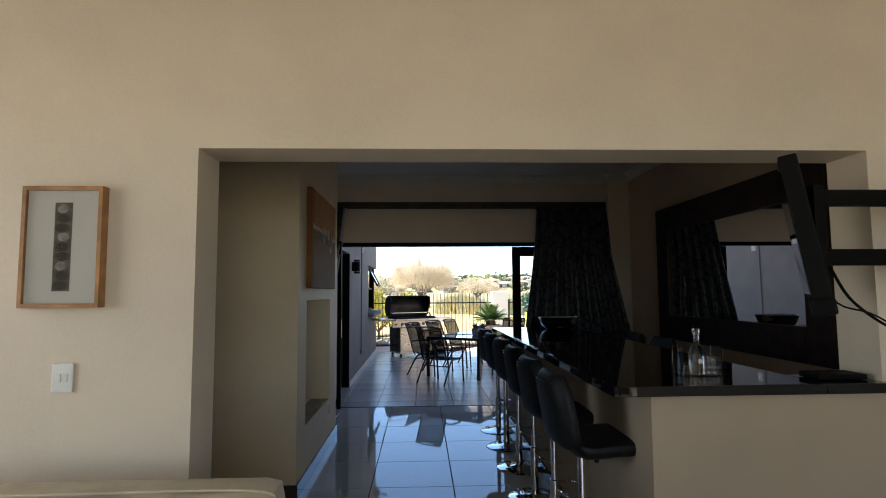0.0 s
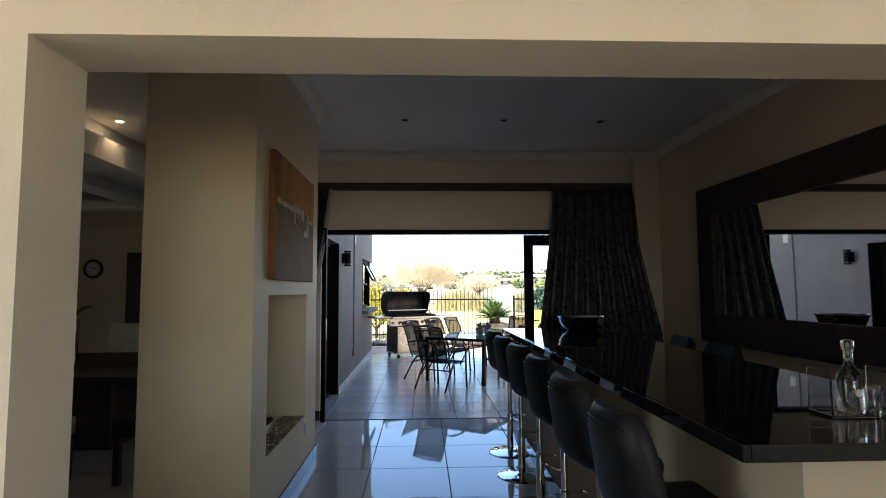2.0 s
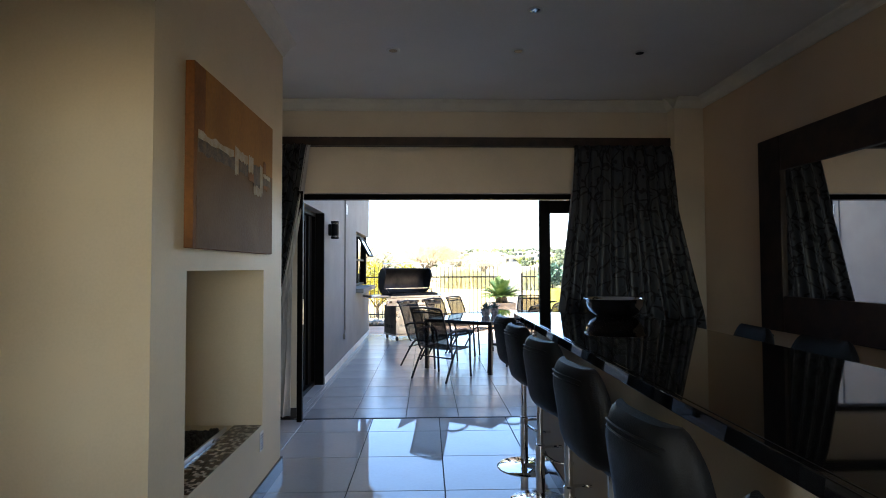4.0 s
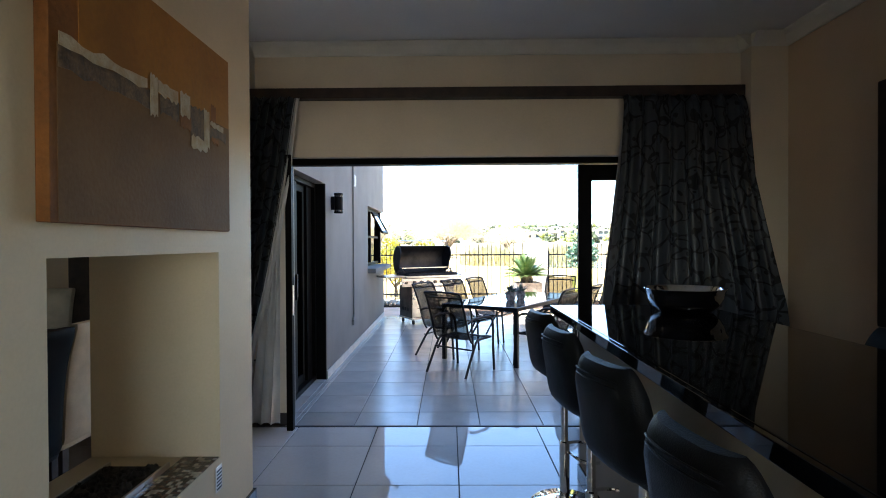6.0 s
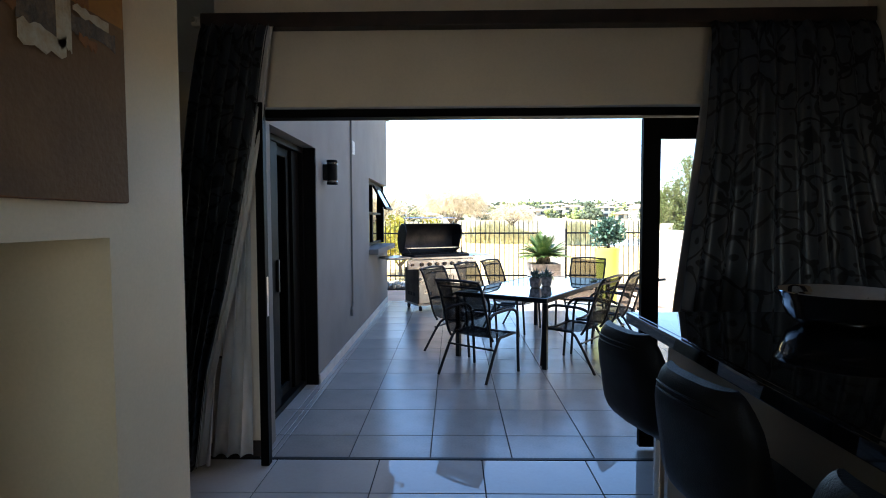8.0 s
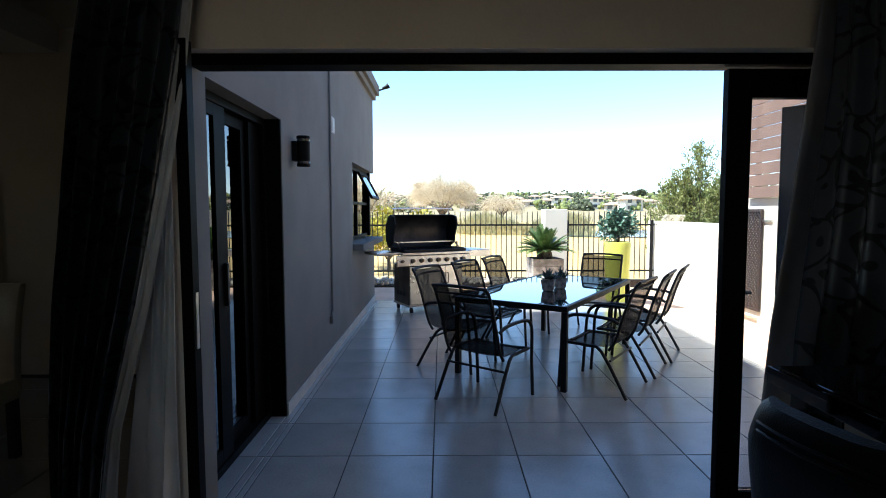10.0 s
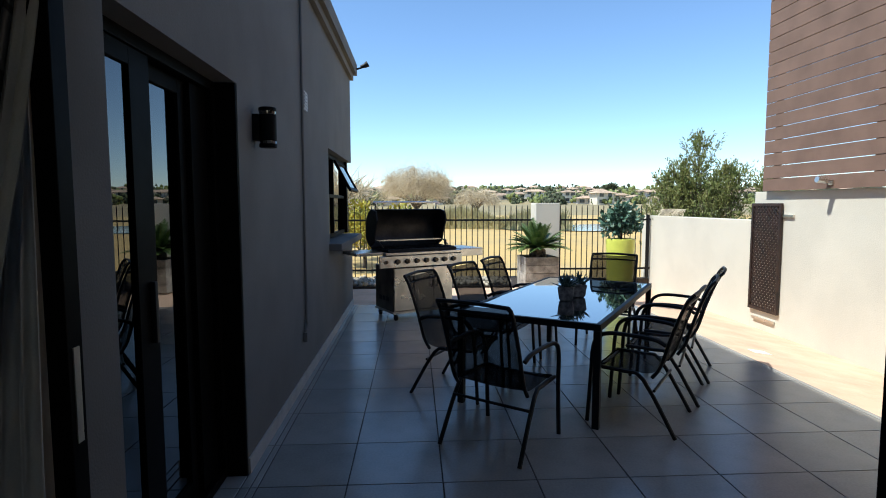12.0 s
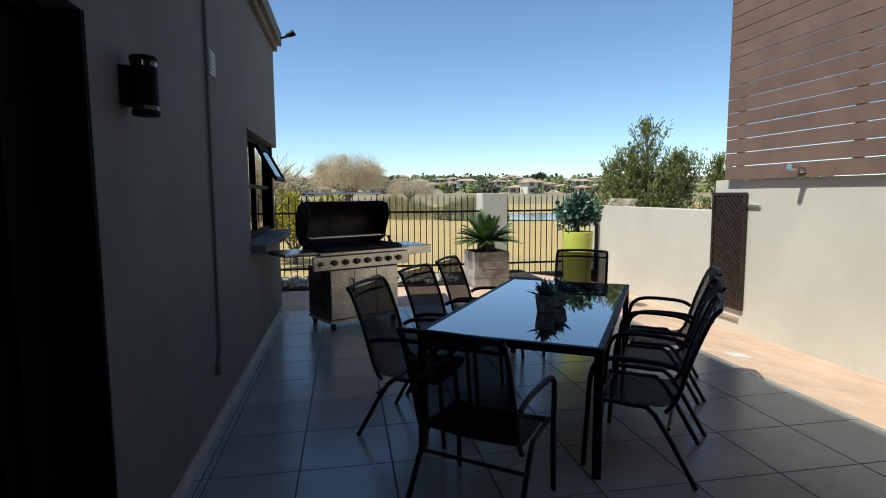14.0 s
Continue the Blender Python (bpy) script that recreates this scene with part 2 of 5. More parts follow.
def curve_pts(pts, steps=6):
    """Smooth points through the given ones."""
    pts = [Vector(p) for p in pts]
    out = []
    for i in range(len(pts) - 1):
        p0, p1, p2, p3 = pts[max(i - 1, 0)], pts[i], pts[i + 1], pts[min(i + 2, len(pts) - 1)]
        for s in range(steps):
            t = s / steps
            out.append(0.5 * (2 * p1 + (p2 - p0) * t + (2 * p0 - 5 * p1 + 4 * p2 - p3) * t * t + (3 * p1 - p0 - 3 * p2 + p3) * t ** 3))
    return out + [pts[-1]]

def part(name, bm, material, parent=None, label="", smooth=False, m=None):
    bmesh.ops.recalc_face_normals(bm, faces=bm.faces)
    me = bpy.data.meshes.new(name)
    bm.to_mesh(me); bm.free()
    me.materials.append(material)
    if smooth:
        me.shade_smooth()
        me.set_sharp_from_angle(angle=radians(40))
    ob = new(name, me)
    if parent:
        ob.parent = parent
    if m is not None:
        ob.matrix_basis = m
    if label:
        tagged(ob, label=label)
    return ob

def thing(name, m, label, category, group="", kind=""):
    ob = new(name)
    ob.empty_display_size = 0.05
    ob.matrix_basis = m
    return tagged(ob, label, category, group, kind)

def boxes(name, spec, material, parent=None, label="", bevel=0.0, smooth=False, m=None):
    bm = bmesh.new()
    for s in spec:
        box(bm, *s, bevel=bevel)
    return part(name, bm, material, parent, label, smooth, m)

def tubes(name, pts, r, material, parent=None, label="", seg=8, closed=False, r_end=None):
    bm = bmesh.new()
    tube(bm, pts, r, seg, closed, r_end)
    return part(name, bm, material, parent, label, True)

def turned(name, profile, material, parent=None, label="", centre=(0, 0, 0), seg=28, m=None, cap=True):
    bm = bmesh.new()
    lathe(bm, profile, centre, seg, cap)
    return part(name, bm, material, parent, label, True, m)

_t = bmesh.new(); bmesh.ops.create_icosphere(_t, subdivisions=1, radius=1.0)
ICO = ([v.co.copy() for v in _t.verts], [[v.index for v in f.verts] for f in _t.faces])
_t.free()
_t = bmesh.new(); bmesh.ops.create_cube(_t, size=1.0)
CUBE = ([v.co.copy() for v in _t.verts], [[v.index for v in f.verts] for f in _t.faces])
_t.free()

def scatter(name, template, places, material, parent=None, label="", smooth=False, rough=0.0, seed=0):
    """Many copies of one small shape, at the given matrices, in one mesh; rough makes each corner uneven."""
    rng = random.Random(seed)
    vs, fs = [], []
    tv, tf = template
    for m in places:
        o = len(vs)
        for v in tv:
            vs.append(m @ (v * (1 + rng.uniform(-rough, rough))))
        fs += [[o + i for i in f] for f in tf]
    me = bpy.data.meshes.new(name)
    me.from_pydata(vs, [], fs); me.update()
    me.materials.append(material)
    if smooth:
        me.shade_smooth()
    ob = new(name, me)
    if parent:
        ob.parent = parent
    return tagged(ob, label=label) if label else ob

def setting(ob, label, category):
    return tagged(ob, label, category, kind="structure")

# ---- the house ----
H = 3.12                       # ceiling height
XC = -0.985                    # face of the fireplace column
setting(boxes("wall_south", [(-7, -1.04, 2.43, 2.68, 0, H), (-1.04, 2.02, 2.43, 2.68, 2.15, H), (2.02, 3.0, 2.43, 2.68, 0, H)], CREAM), "cream painted wall with a wide opening", "wall")
setting(boxes("wall_east", [(2.8, 3.0, 2.68, 7.68, 0, H + 0.4)], DIMMED_WALL), "cream painted side wall behind the bar, dimmed for shade", "wall")
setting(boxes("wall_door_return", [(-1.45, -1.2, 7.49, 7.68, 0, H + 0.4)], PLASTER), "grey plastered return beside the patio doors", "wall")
setting(boxes("wall_north", [(-1.45, -1.2, 7.45, 7.487, 0, H + 0.4), (-1.2, 2.51, 7.45, 7.68, 2.2, H + 0.4), (2.51, 2.8, 7.3, 7.68, 0, H + 0.4)], CREAM), "cream wall over the patio doors with a pilaster", "wall")
setting(boxes("fireplace_column", [(-1.62, XC, 4.19, 4.50, 0, H), (-1.62, XC, 5.63, 6.06, 0, H), (-1.62, XC, 4.50, 5.63, 0, 0.45), (-1.62, XC, 4.50, 5.63, 1.45, H)], CREAM_COL), "cream see-through fireplace column with a square opening", "column")
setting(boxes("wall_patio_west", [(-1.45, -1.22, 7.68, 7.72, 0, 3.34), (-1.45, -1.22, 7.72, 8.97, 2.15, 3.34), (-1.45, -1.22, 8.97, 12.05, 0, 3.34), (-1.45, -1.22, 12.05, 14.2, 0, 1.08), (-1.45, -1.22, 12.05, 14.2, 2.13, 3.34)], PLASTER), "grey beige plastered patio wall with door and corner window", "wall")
setting(boxes("parapet_moulding", [(-1.6, -1.17, 7.6, 14.25, 3.34, 3.42), (-1.6, -1.12, 7.6, 14.30, 3.42, 3.58)], PLASTER), "stepped plaster moulding along the roof edge", "trim")
setting(boxes("wall_study_end", [(-4.2, -1.45, 13.97, 14.2, 0, 1.08), (-4.2, -1.45, 13.97, 14.2, 2.13, 3.34), (-4.2, -3.0, 13.97, 14.2, 1.08, 2.13)], PLASTER), "plastered end wall with a window", "wall")
setting(boxes("wall_study_west", [(-4.4, -4.2, 10.2, 14.2, 0, 3.34)], PLASTER), "plastered outer wall", "wall")
setting(boxes("wall_dining_north", [(-7, -1.45, 10.0, 10.2, 0, H)], CREAM), "cream dining room wall", "wall")
setting(boxes("wall_dining_west", [(-7.2, -7.0, 2.43, 5.1, 0, H), (-7.2, -7.0, 5.7, 10.2, 0, H), (-7.2, -7.0, 5.1, 5.7, 0, 1.0), (-7.2, -7.0, 5.1, 5.7, 2.0, H)], CREAM), "cream dining room side wall", "wall")
# the lounge openings are unseen, placed and sized for the added lamps
setting(boxes("wall_lounge_west", [(-4.2, -4.0, -3.4, -0.2, 0, H), (-4.2, -4.0, 1.8, 2.43, 0, H), (-4.2, -4.0, -0.2, 1.8, 0, 0.45), (-4.2, -4.0, -0.2, 1.8, 2.45, H)], CREAM), "cream lounge wall with an added opening for a fill lamp", "wall")
setting(boxes("wall_lounge_east", [(3.0, 3.2, -3.4, 2.68, 0, H)], CREAM), "cream lounge wall", "wall")
setting(boxes("wall_lounge_back", [(-4.2, -0.3, -3.6, -3.4, 0, H), (2.4, 3.2, -3.6, -3.4, 0, H), (-0.3, 2.4, -3.6, -3.4, 2.75, H), (-0.3, 2.4, -3.6, -3.4, 0, 0.75)], CREAM), "cream lounge wall with an added opening for a fill lamp", "wall")
setting(boxes("ceiling", [(-7.2, 3.2, -3.6, 7.68, H, H + 0.15), (-7.2, -1.45, 7.68, 14.2, H, H + 0.15)], CEIL), "flat white painted ceiling", "ceiling")
# added out of view: its height sets the shade edge on the patio
setting(boxes("wall_upper_storey", [(-1.5, -1.3, 2.5, 11.6, 3.43, 6.58), (-7.0, -6.8, 2.5, 11.6, 3.43, 6.58), (-6.8, -1.5, 2.5, 2.7, 3.43, 6.58), (-6.8, -1.5, 11.4, 11.6, 3.43, 6.58), (-7.0, -1.3, 2.5, 11.6, 6.585, 6.78)], PLASTER), "unseen plastered upper storey, added to cast the patio's shade", "wall")
setting(boxes("roof_slab", [(-7.2, -1.3, 7.4, 14.2, H + 0.2, H + 0.3), (-7.2, 3.2, -3.6, 7.66, H + 0.2, H + 0.35)], PLASTER), "flat roof", "roof")

def cornice(name, pts, material):
    """Coved strip that runs under the ceiling along a line of plan points, on the left-hand side of the way."""
    bm = bmesh.new()
    prof = [(0.0, -0.10), (0.015, -0.10), (0.02, -0.085), (0.035, -0.07), (0.06, -0.035), (0.085, -0.02), (0.095, -0.015), (0.10, -0.004), (0.0, -0.004)]
    for (x0, y0), (x1, y1) in zip(pts, pts[1:]):
        d = Vector((x1 - x0, y1 - y0, 0)).normalized()
        nrm = Vector((-d.y, d.x, 0))
        a = [bm.verts.new(Vector((x0, y0, H)) + nrm * u + Vector((0, 0, v)) + d * u * 0) for u, v in prof]
        b = [bm.verts.new(Vector((x1, y1, H)) + nrm * u + Vector((0, 0, v))) for u, v in prof]
        for k in range(len(prof)):
            bm.faces.new((a[k], a[(k + 1) % len(prof)], b[(k + 1) % len(prof)], b[k]))
        bm.faces.new(a[::-1]); bm.faces.new(b)
    return setting(part(name, bm, material), "white coved plaster cornice", "cornice")

cornice("cornice_room", [(2.8, 2.7), (2.8, 7.3), (2.51, 7.3), (2.51, 7.45), (-1.45, 7.45)], CORNICE)
cornice("cornice_column", [(XC, 6.06), (XC, 4.19)], CORNICE)

# skirtings
setting(boxes("baseboard_column", [(XC, XC + 0.016, 4.19, 6.07, 0, 0.1), (-1.63, XC + 0.016, 6.06, 6.076, 0, 0.1), (-1.63, XC + 0.016, 4.174, 4.19, 0, 0.1)], SKIRT_D, bevel=0.003), "dark glossy skirting round the column", "baseboard")
setting(boxes("baseboard_door", [(-1.45, -1.2, 7.434, 7.45, 0, 0.1), (-1.2, -1.184, 7.455, 7.5, 0, 0.1)], SKIRT_D, bevel=0.003), "dark skirting beside the doors", "baseboard")
setting(boxes("baseboard_patio", [(-1.22, -1.208, 8.97, 14.2, 0, 0.09)], SKIRT_T, bevel=0.002), "pale tile skirting along the patio wall", "baseboard")

# floors: joint beds first, the tiles come at the end of the file
floor = setting(boxes("floor", [(-7.2, 3.2, -3.6, 7.40, -0.2, -0.006), (-7.2, -1.45, 7.40, 14.2, -0.2, -0.006)], GROUT), "large polished cream porcelain floor tiles", "floor")
patio = setting(boxes("patio_floor", [(-1.45, 3.02, 7.42, 14.16, -0.2, -0.006)], GROUT), "square beige matt patio tiles", "floor")
setting(boxes("threshold", [(-1.2, 2.51, 7.395, 7.425, -0.02, 0.004)], BLACK_M, bevel=0.002), "thin dark metal threshold strip", "threshold")

# downlights
def downlight(x, y, on=False):
    d = thing("downlight", pose(x, y, H), "small round recessed ceiling downlight, lit warm" if on else "small round white recessed ceiling downlight, off", "light", "ceiling downlights")
    turned("trim_ring", [(0.034, 0.0), (0.034, -0.003), (0.040, -0.007), (0.050, -0.006), (0.053, 0.0)], PLASTIC_W, d, seg=24)
    turned("lens", [(0.001, -0.0045), (0.032, -0.0045), (0.033, -0.001)], LAMP_ON if on else CHROME, d, seg=20)
    return d
for x, y in ((-0.18, 6.17), (0.78, 6.16), (1.73, 6.18), (0.78, 5.5), (0.77, 4.81)):
    downlight(x, y)
downlight(-2.93, 6.28, True)
spot = new("downlight_beam", bpy.data.lights.new("downlight_beam", "SPOT"))
spot.data.energy, spot.data.spot_size, spot.data.spot_blend, spot.data.color, spot.data.shadow_soft_size = 1.2, radians(95), 0.7, (1.0, 0.62, 0.33), 0.03
spot.matrix_world = look((-2.93, 6.28, H - 0.02), (-2.93, 6.28, 0))

# ---- patio doors ----
def bar_frame(bm, x0, x1, y0, y1, z0, z1, w, along="x"):
    """Four bars round an opening."""
    if along == "x":
        for s in ((x0, x0 + w, y0, y1, z0, z1), (x1 - w, x1, y0, y1, z0, z1), (x0 + w, x1 - w, y0, y1, z1 - w, z1), (x0 + w, x1 - w, y0, y1, z0, z0 + w)):
            box(bm, *s, bevel=0.003)
    else:
        for s in ((x0, x1, y0, y0 + w, z0, z1), (x0, x1, y1 - w, y1, z0, z1), (x0, x1, y0 + w, y1 - w, z1 - w, z1), (x0, x1, y0 + w, y1 - w, z0, z0 + w)):
            box(bm, *s, bevel=0.003)

door_1 = thing("door_1", pose(0, 7.58, 0), "wide dark aluminium patio doors, folded open", "door", kind="structure")
boxes("head_frame", [(-1.2, 2.51, -0.06, 0.06, 2.15, 2.2)], BRONZE_AL, door_1, bevel=0.003)
boxes("jamb", [(-1.165, -1.115, -0.28, -0.22, 0, 2.2)], BRONZE_AL, door_1, bevel=0.003)
boxes("jamb", [(2.46, 2.51, -0.06, 0.06, 0, 2.15)], BRONZE_AL, door_1, bevel=0.003)
boxes("latch_plate", [(-1.115, -1.112, -0.262, -0.238, 0.92, 1.16)], STEEL, door_1)
leaf = boxes("door_leaf", [(1.22, 1.33, -0.025, 0.025, 0.02, 2.14), (1.33, 1.95, -0.025, 0.025, 2.01, 2.14), (1.33, 1.95, -0.025, 0.025, 0.02, 0.16), (1.95, 2.06, -0.025, 0.025, 0.02, 2.14)], BRONZE_AL, door_1, "dark framed glass door leaf", bevel=0.003)
boxes("glass_pane", [(1.33, 1.95, -0.004, 0.004, 0.16, 2.01)], GLASS, leaf).visible_shadow = False
bm = bmesh.new(); tube(bm, curve_pts([(1.275, 0.025, 1.10), (1.275, 0.07, 1.10), (1.30, 0.075, 1.10), (1.41, 0.072, 1.105)]), 0.009)
box(bm, 1.255, 1.295, 0.025, 0.033, 1.0, 1.2, 0.003)
part("door_handle", bm, BLACK_M, leaf, "black lever handle", True)
# the next leaf, swung outwards
leaf2 = thing("door_2", pose(2.47, 7.66, 0, 0, 0, 131), "dark framed glass door leaf swung open outside", "door", kind="structure")
bm = bmesh.new(); bar_frame(bm, 0, 0.83, -0.022, 0.022, 0.02, 2.1, 0.115)
part("door_frame", bm, BRONZE_AL, leaf2)
boxes("glass_pane", [(0.11, 0.72, -0.004, 0.004, 0.12, 2.0)], GLASS, leaf2).visible_shadow = False

# sliding door of the dining room in the patio wall
door_3 = thing("door_3", pose(-1.38, 0, 0), "dark aluminium glass sliding door, closed", "door", kind="structure")
bm = bmesh.new(); bar_frame(bm, -0.06, 0.05, 7.66, 8.965, 0.0, 2.15, 0.05, "y")
part("outer_frame", bm, BRONZE_AL, door_3)
for y0, y1, dx, stile in ((7.64, 8.26, 0.02, 0.155), (8.19, 8.71, -0.03, 0.07)):
    s = boxes("sliding_panel", [(dx - 0.018, dx + 0.018, y0, y0 + 0.075, 0.05, 2.10), (dx - 0.018, dx + 0.018, y1 - stile, y1, 0.05, 2.10), (dx - 0.018, dx + 0.018, y0 + 0.075, y1 - stile, 2.03, 2.10), (dx - 0.018, dx + 0.018, y0 + 0.075, y1 - stile, 0.05, 0.13)], BRONZE_AL, door_3, bevel=0.003)
    boxes("glass_pane", [(dx - 0.004, dx + 0.004, y0 + 0.075, y1 - stile, 0.13, 2.03)], GLASS_T, s).visible_shadow = False
boxes("fixed_panel", [(-0.02, 0.015, 8.715, 8.91, 0.05, 2.10)], BRONZE_AL, door_3, "solid dark end panel", bevel=0.003)
boxes("pull_handle", [(0.038, 0.06, 8.19, 8.215, 0.95, 1.20)], BLACK_M, door_3, "dark pull handle", bevel=0.004)
setting(boxes("door_reveal", [(-1.45, -1.224, 8.952, 8.972, 0.0, 2.15)], BRONZE_AL), "dark lined door reveal", "trim")

# corner window at the end of the patio wall
window_1 = thing("window_1", pose(-1.34, 0, 0), "dark aluminium corner window with an open top-hung sash", "window", kind="structure")
bm = bmesh.new(); bar_frame(bm, -0.03, 0.03, 12.05, 14.12, 1.1, 2.13, 0.05, "y")
box(bm, -0.03, 0.03, 13.0, 13.05, 1.15, 2.08, 0.003); box(bm, -0.03, 0.03, 12.1, 14.07, 1.6, 1.64, 0.003)
box(bm, -0.05, 0.07, 14.05, 14.17, 1.1, 2.13, 0.004)
part("window_frame", bm, BRONZE_AL, window_1)
boxes("pane", [(-0.004, 0.004, 12.1, 13.0, 1.15, 1.6)], GLASS_T, window_1).visible_shadow = False
boxes("pane", [(-0.004, 0.004, 13.05, 14.05, 1.15, 1.6)], GLASS_T, window_1).visible_shadow = False
bm = bmesh.new(); bar_frame(bm, -0.018, 0.018, 0, 0.9, -0.44, 0.0, 0.045, "y")
sash = part("sash", bm, BRONZE_AL, window_1, "open sash", m=pose(0.03, 13.08, 2.08, 0, -28, 0))
boxes("pane", [(-0.004, 0.004, 0.045, 0.855, -0.395, -0.045)], GLASS_T, sash).visible_shadow = False
boxes("window_sill", [(-0.12, 0.26, 12.0, 14.24, 1.0, 1.08)], PLASTER, window_1, "plaster sill", bevel=0.01)

# ---- pelmet, curtains ----
pelmet = thing("curtain_pelmet", pose(0, 7.38, 2.70), "long dark wooden curtain pelmet board over the doors", "curtain rail")
boxes("board", [(-1.5, 2.5, -0.02, 0.07, -0.042, 0.042)], WOOD_DK, pelmet, bevel=0.006)
for x in (-1.53, 2.53):
    boxes("end_cap", [(x - 0.03, x + 0.03, -0.005, 0.055, -0.028, 0.028)], STEEL, pelmet, "brushed steel end cap", bevel=0.008)

def damask(name):
    """Dark cloth with paler scrolling leaf shapes."""
    m = bpy.data.materials.new(name); m.use_nodes = True
    nt, n = m.node_tree, m.node_tree.nodes
    b = n["Principled BSDF"]
    uv = n.new("ShaderNodeUVMap"); uv.uv_map = "cloth"
    wob = n.new("ShaderNodeTexNoise"); wob.inputs["Scale"].default_value = 5.0; wob.inputs["Detail"].default_value = 1
    mixv = n.new("ShaderNodeMix"); mixv.data_type = "VECTOR"; mixv.inputs["Factor"].default_value = 0.22
    nt.links.new(uv.outputs[0], wob.inputs["Vector"]); nt.links.new(uv.outputs[0], mixv.inputs["A"]); nt.links.new(wob.outputs["Color"], mixv.inputs["B"])
    stem = n.new("ShaderNodeTexVoronoi"); stem.feature = "DISTANCE_TO_EDGE"; stem.inputs["Scale"].default_value = 6.5
    leaf_t = n.new("ShaderNodeTexVoronoi"); leaf_t.inputs["Scale"].default_value = 15.0
    nt.links.new(mixv.outputs["Result"], stem.inputs["Vector"]); nt.links.new(mixv.outputs["Result"], leaf_t.inputs["Vector"])
    ms = n.new("ShaderNodeMapRange"); ms.inputs["From Min"].default_value, ms.inputs["From Max"].default_value, ms.inputs["To Min"].default_value, ms.inputs["To Max"].default_value = 0.035, 0.055, 1.0, 0.0
    ml = n.new("ShaderNodeMapRange"); ml.inputs["From Min"].default_value, ml.inputs["From Max"].default_value, ml.inputs["To Min"].default_value, ml.inputs["To Max"].default_value = 0.24, 0.30, 1.0, 0.0
    nt.links.new(stem.outputs["Distance"], ms.inputs["Value"]); nt.links.new(leaf_t.outputs["Distance"], ml.inputs["Value"])
    mr = n.new("ShaderNodeMath"); mr.operation = "MAXIMUM"
    nt.links.new(ms.outputs["Result"], mr.inputs[0]); nt.links.new(ml.outputs["Result"], mr.inputs[1])
    mx = n.new("ShaderNodeMix"); mx.data_type = "RGBA"
    mx.inputs["A"].default_value, mx.inputs["B"].default_value = (0.030, 0.034, 0.042, 1), (0.004, 0.004, 0.005, 1)
    nt.links.new(mr.outputs[0], mx.inputs["Factor"]); nt.links.new(mx.outputs["Result"], b.inputs["Base Color"])
    rr = n.new("ShaderNodeMapRange"); rr.inputs["To Min"].default_value, rr.inputs["To Max"].default_value = 0.42, 0.8
    nt.links.new(mr.outputs[0], rr.inputs["Value"]); nt.links.new(rr.outputs["Result"], b.inputs["Roughness"])
    fine = n.new("ShaderNodeTexNoise"); fine.inputs["Scale"].default_value = 400
    nt.links.new(uv.outputs[0], fine.inputs["Vector"])
    bp = n.new("ShaderNodeBump"); bp.inputs["Strength"].default_value = 0.15; bp.inputs["Distance"].default_value = 0.004
    nt.links.new(fine.outputs["Fac"], bp.inputs["Height"]); nt.links.new(bp.outputs["Normal"], b.inputs["Normal"])
    return m
DAMASK = damask("charcoal_damask_cloth")

def curtain(name, rows, folds, depth, y, material, parent=None, label="", seed=0, cols=150, lean=0.0):
    """Hanging cloth. rows: (z, left x, right x, fold share); folds deepen and wander downwards."""
    rng = random.Random(seed)
    zs, steps = [], 36
    def at(z):
        for (za, la, ra, fa), (zb, lb, rb, fb) in zip(rows, rows[1:]):
            if zb <= z <= za:
                t = (za - z) / (za - zb)
                return la + (lb - la) * t, ra + (rb - ra) * t, fa + (fb - fa) * t
        return rows[-1][1:]
    ph = [rng.uniform(-0.9, 0.9) for _ in range(folds + 2)]
    bm = bmesh.new(); layer = bm.loops.layers.uv.new("cloth")
    grid, width = [], abs(rows[0][2] - rows[0][1]) * 2.0
    z0, z1 = rows[0][0], rows[-1][0]
    for j in range(steps + 1):
        z = z0 + (z1 - z0) * j / steps
        l, r, f = at(z)
        line = []
        for i in range(cols + 1):
            u = i / cols
            wob = 0.05 * math.sin(3.1 * u * folds / 4 + j * 0.12 + seed) * j / steps
            ang = 2 * math.pi * folds * (u + wob / folds * 3) + ph[int(u * folds)] * 0.5
            x = l + (r - l) * u + 0.012 * math.sin(ang + 1.2) * f
            yy = y - depth * f * (0.5 + 0.5 * math.sin(ang)) - 0.014 * math.sin(u * 17 + j * 0.21 + seed) * j / steps + lean * (j / steps) ** 0.5
            line.append((bm.verts.new((x, yy, z)), u * width, z))
        grid.append(line)
    for a, b in zip(grid, grid[1:]):
        for i in range(cols):
            q = (a[i], a[i + 1], b[i + 1], b[i])
            fc = bm.faces.new([v[0] for v in q])
            for lp, v in zip(fc.loops, q):
                lp[layer].uv = (v[1], v[2])
    ob = part(name, bm, material, parent, label, True)
    so = ob.modifiers.new("thick", "SOLIDIFY"); so.thickness = 0.003
    return ob

right_c = thing("curtain", pose(0, 0, 0), "heavy charcoal damask curtain, gathered beside the open doors", "curtain", "door curtains")
curtain("drape", [(2.665, 1.53, 2.49, 0.45), (2.0, 1.46, 2.51, 0.7), (1.0, 1.30, 2.70, 0.95), (0.02, 1.22, 2.73, 1.05)], 9, 0.075, 7.385, DAMASK, right_c, "", 3, lean=-0.25)
curtain("lining", [(2.6, 1.56, 2.46, 0.3), (1.0, 1.36, 2.45, 0.4), (0.03, 1.29, 2.45, 0.5)], 8, 0.02, 7.44, LINING, right_c, "white lining", 5, 80, lean=-0.03)
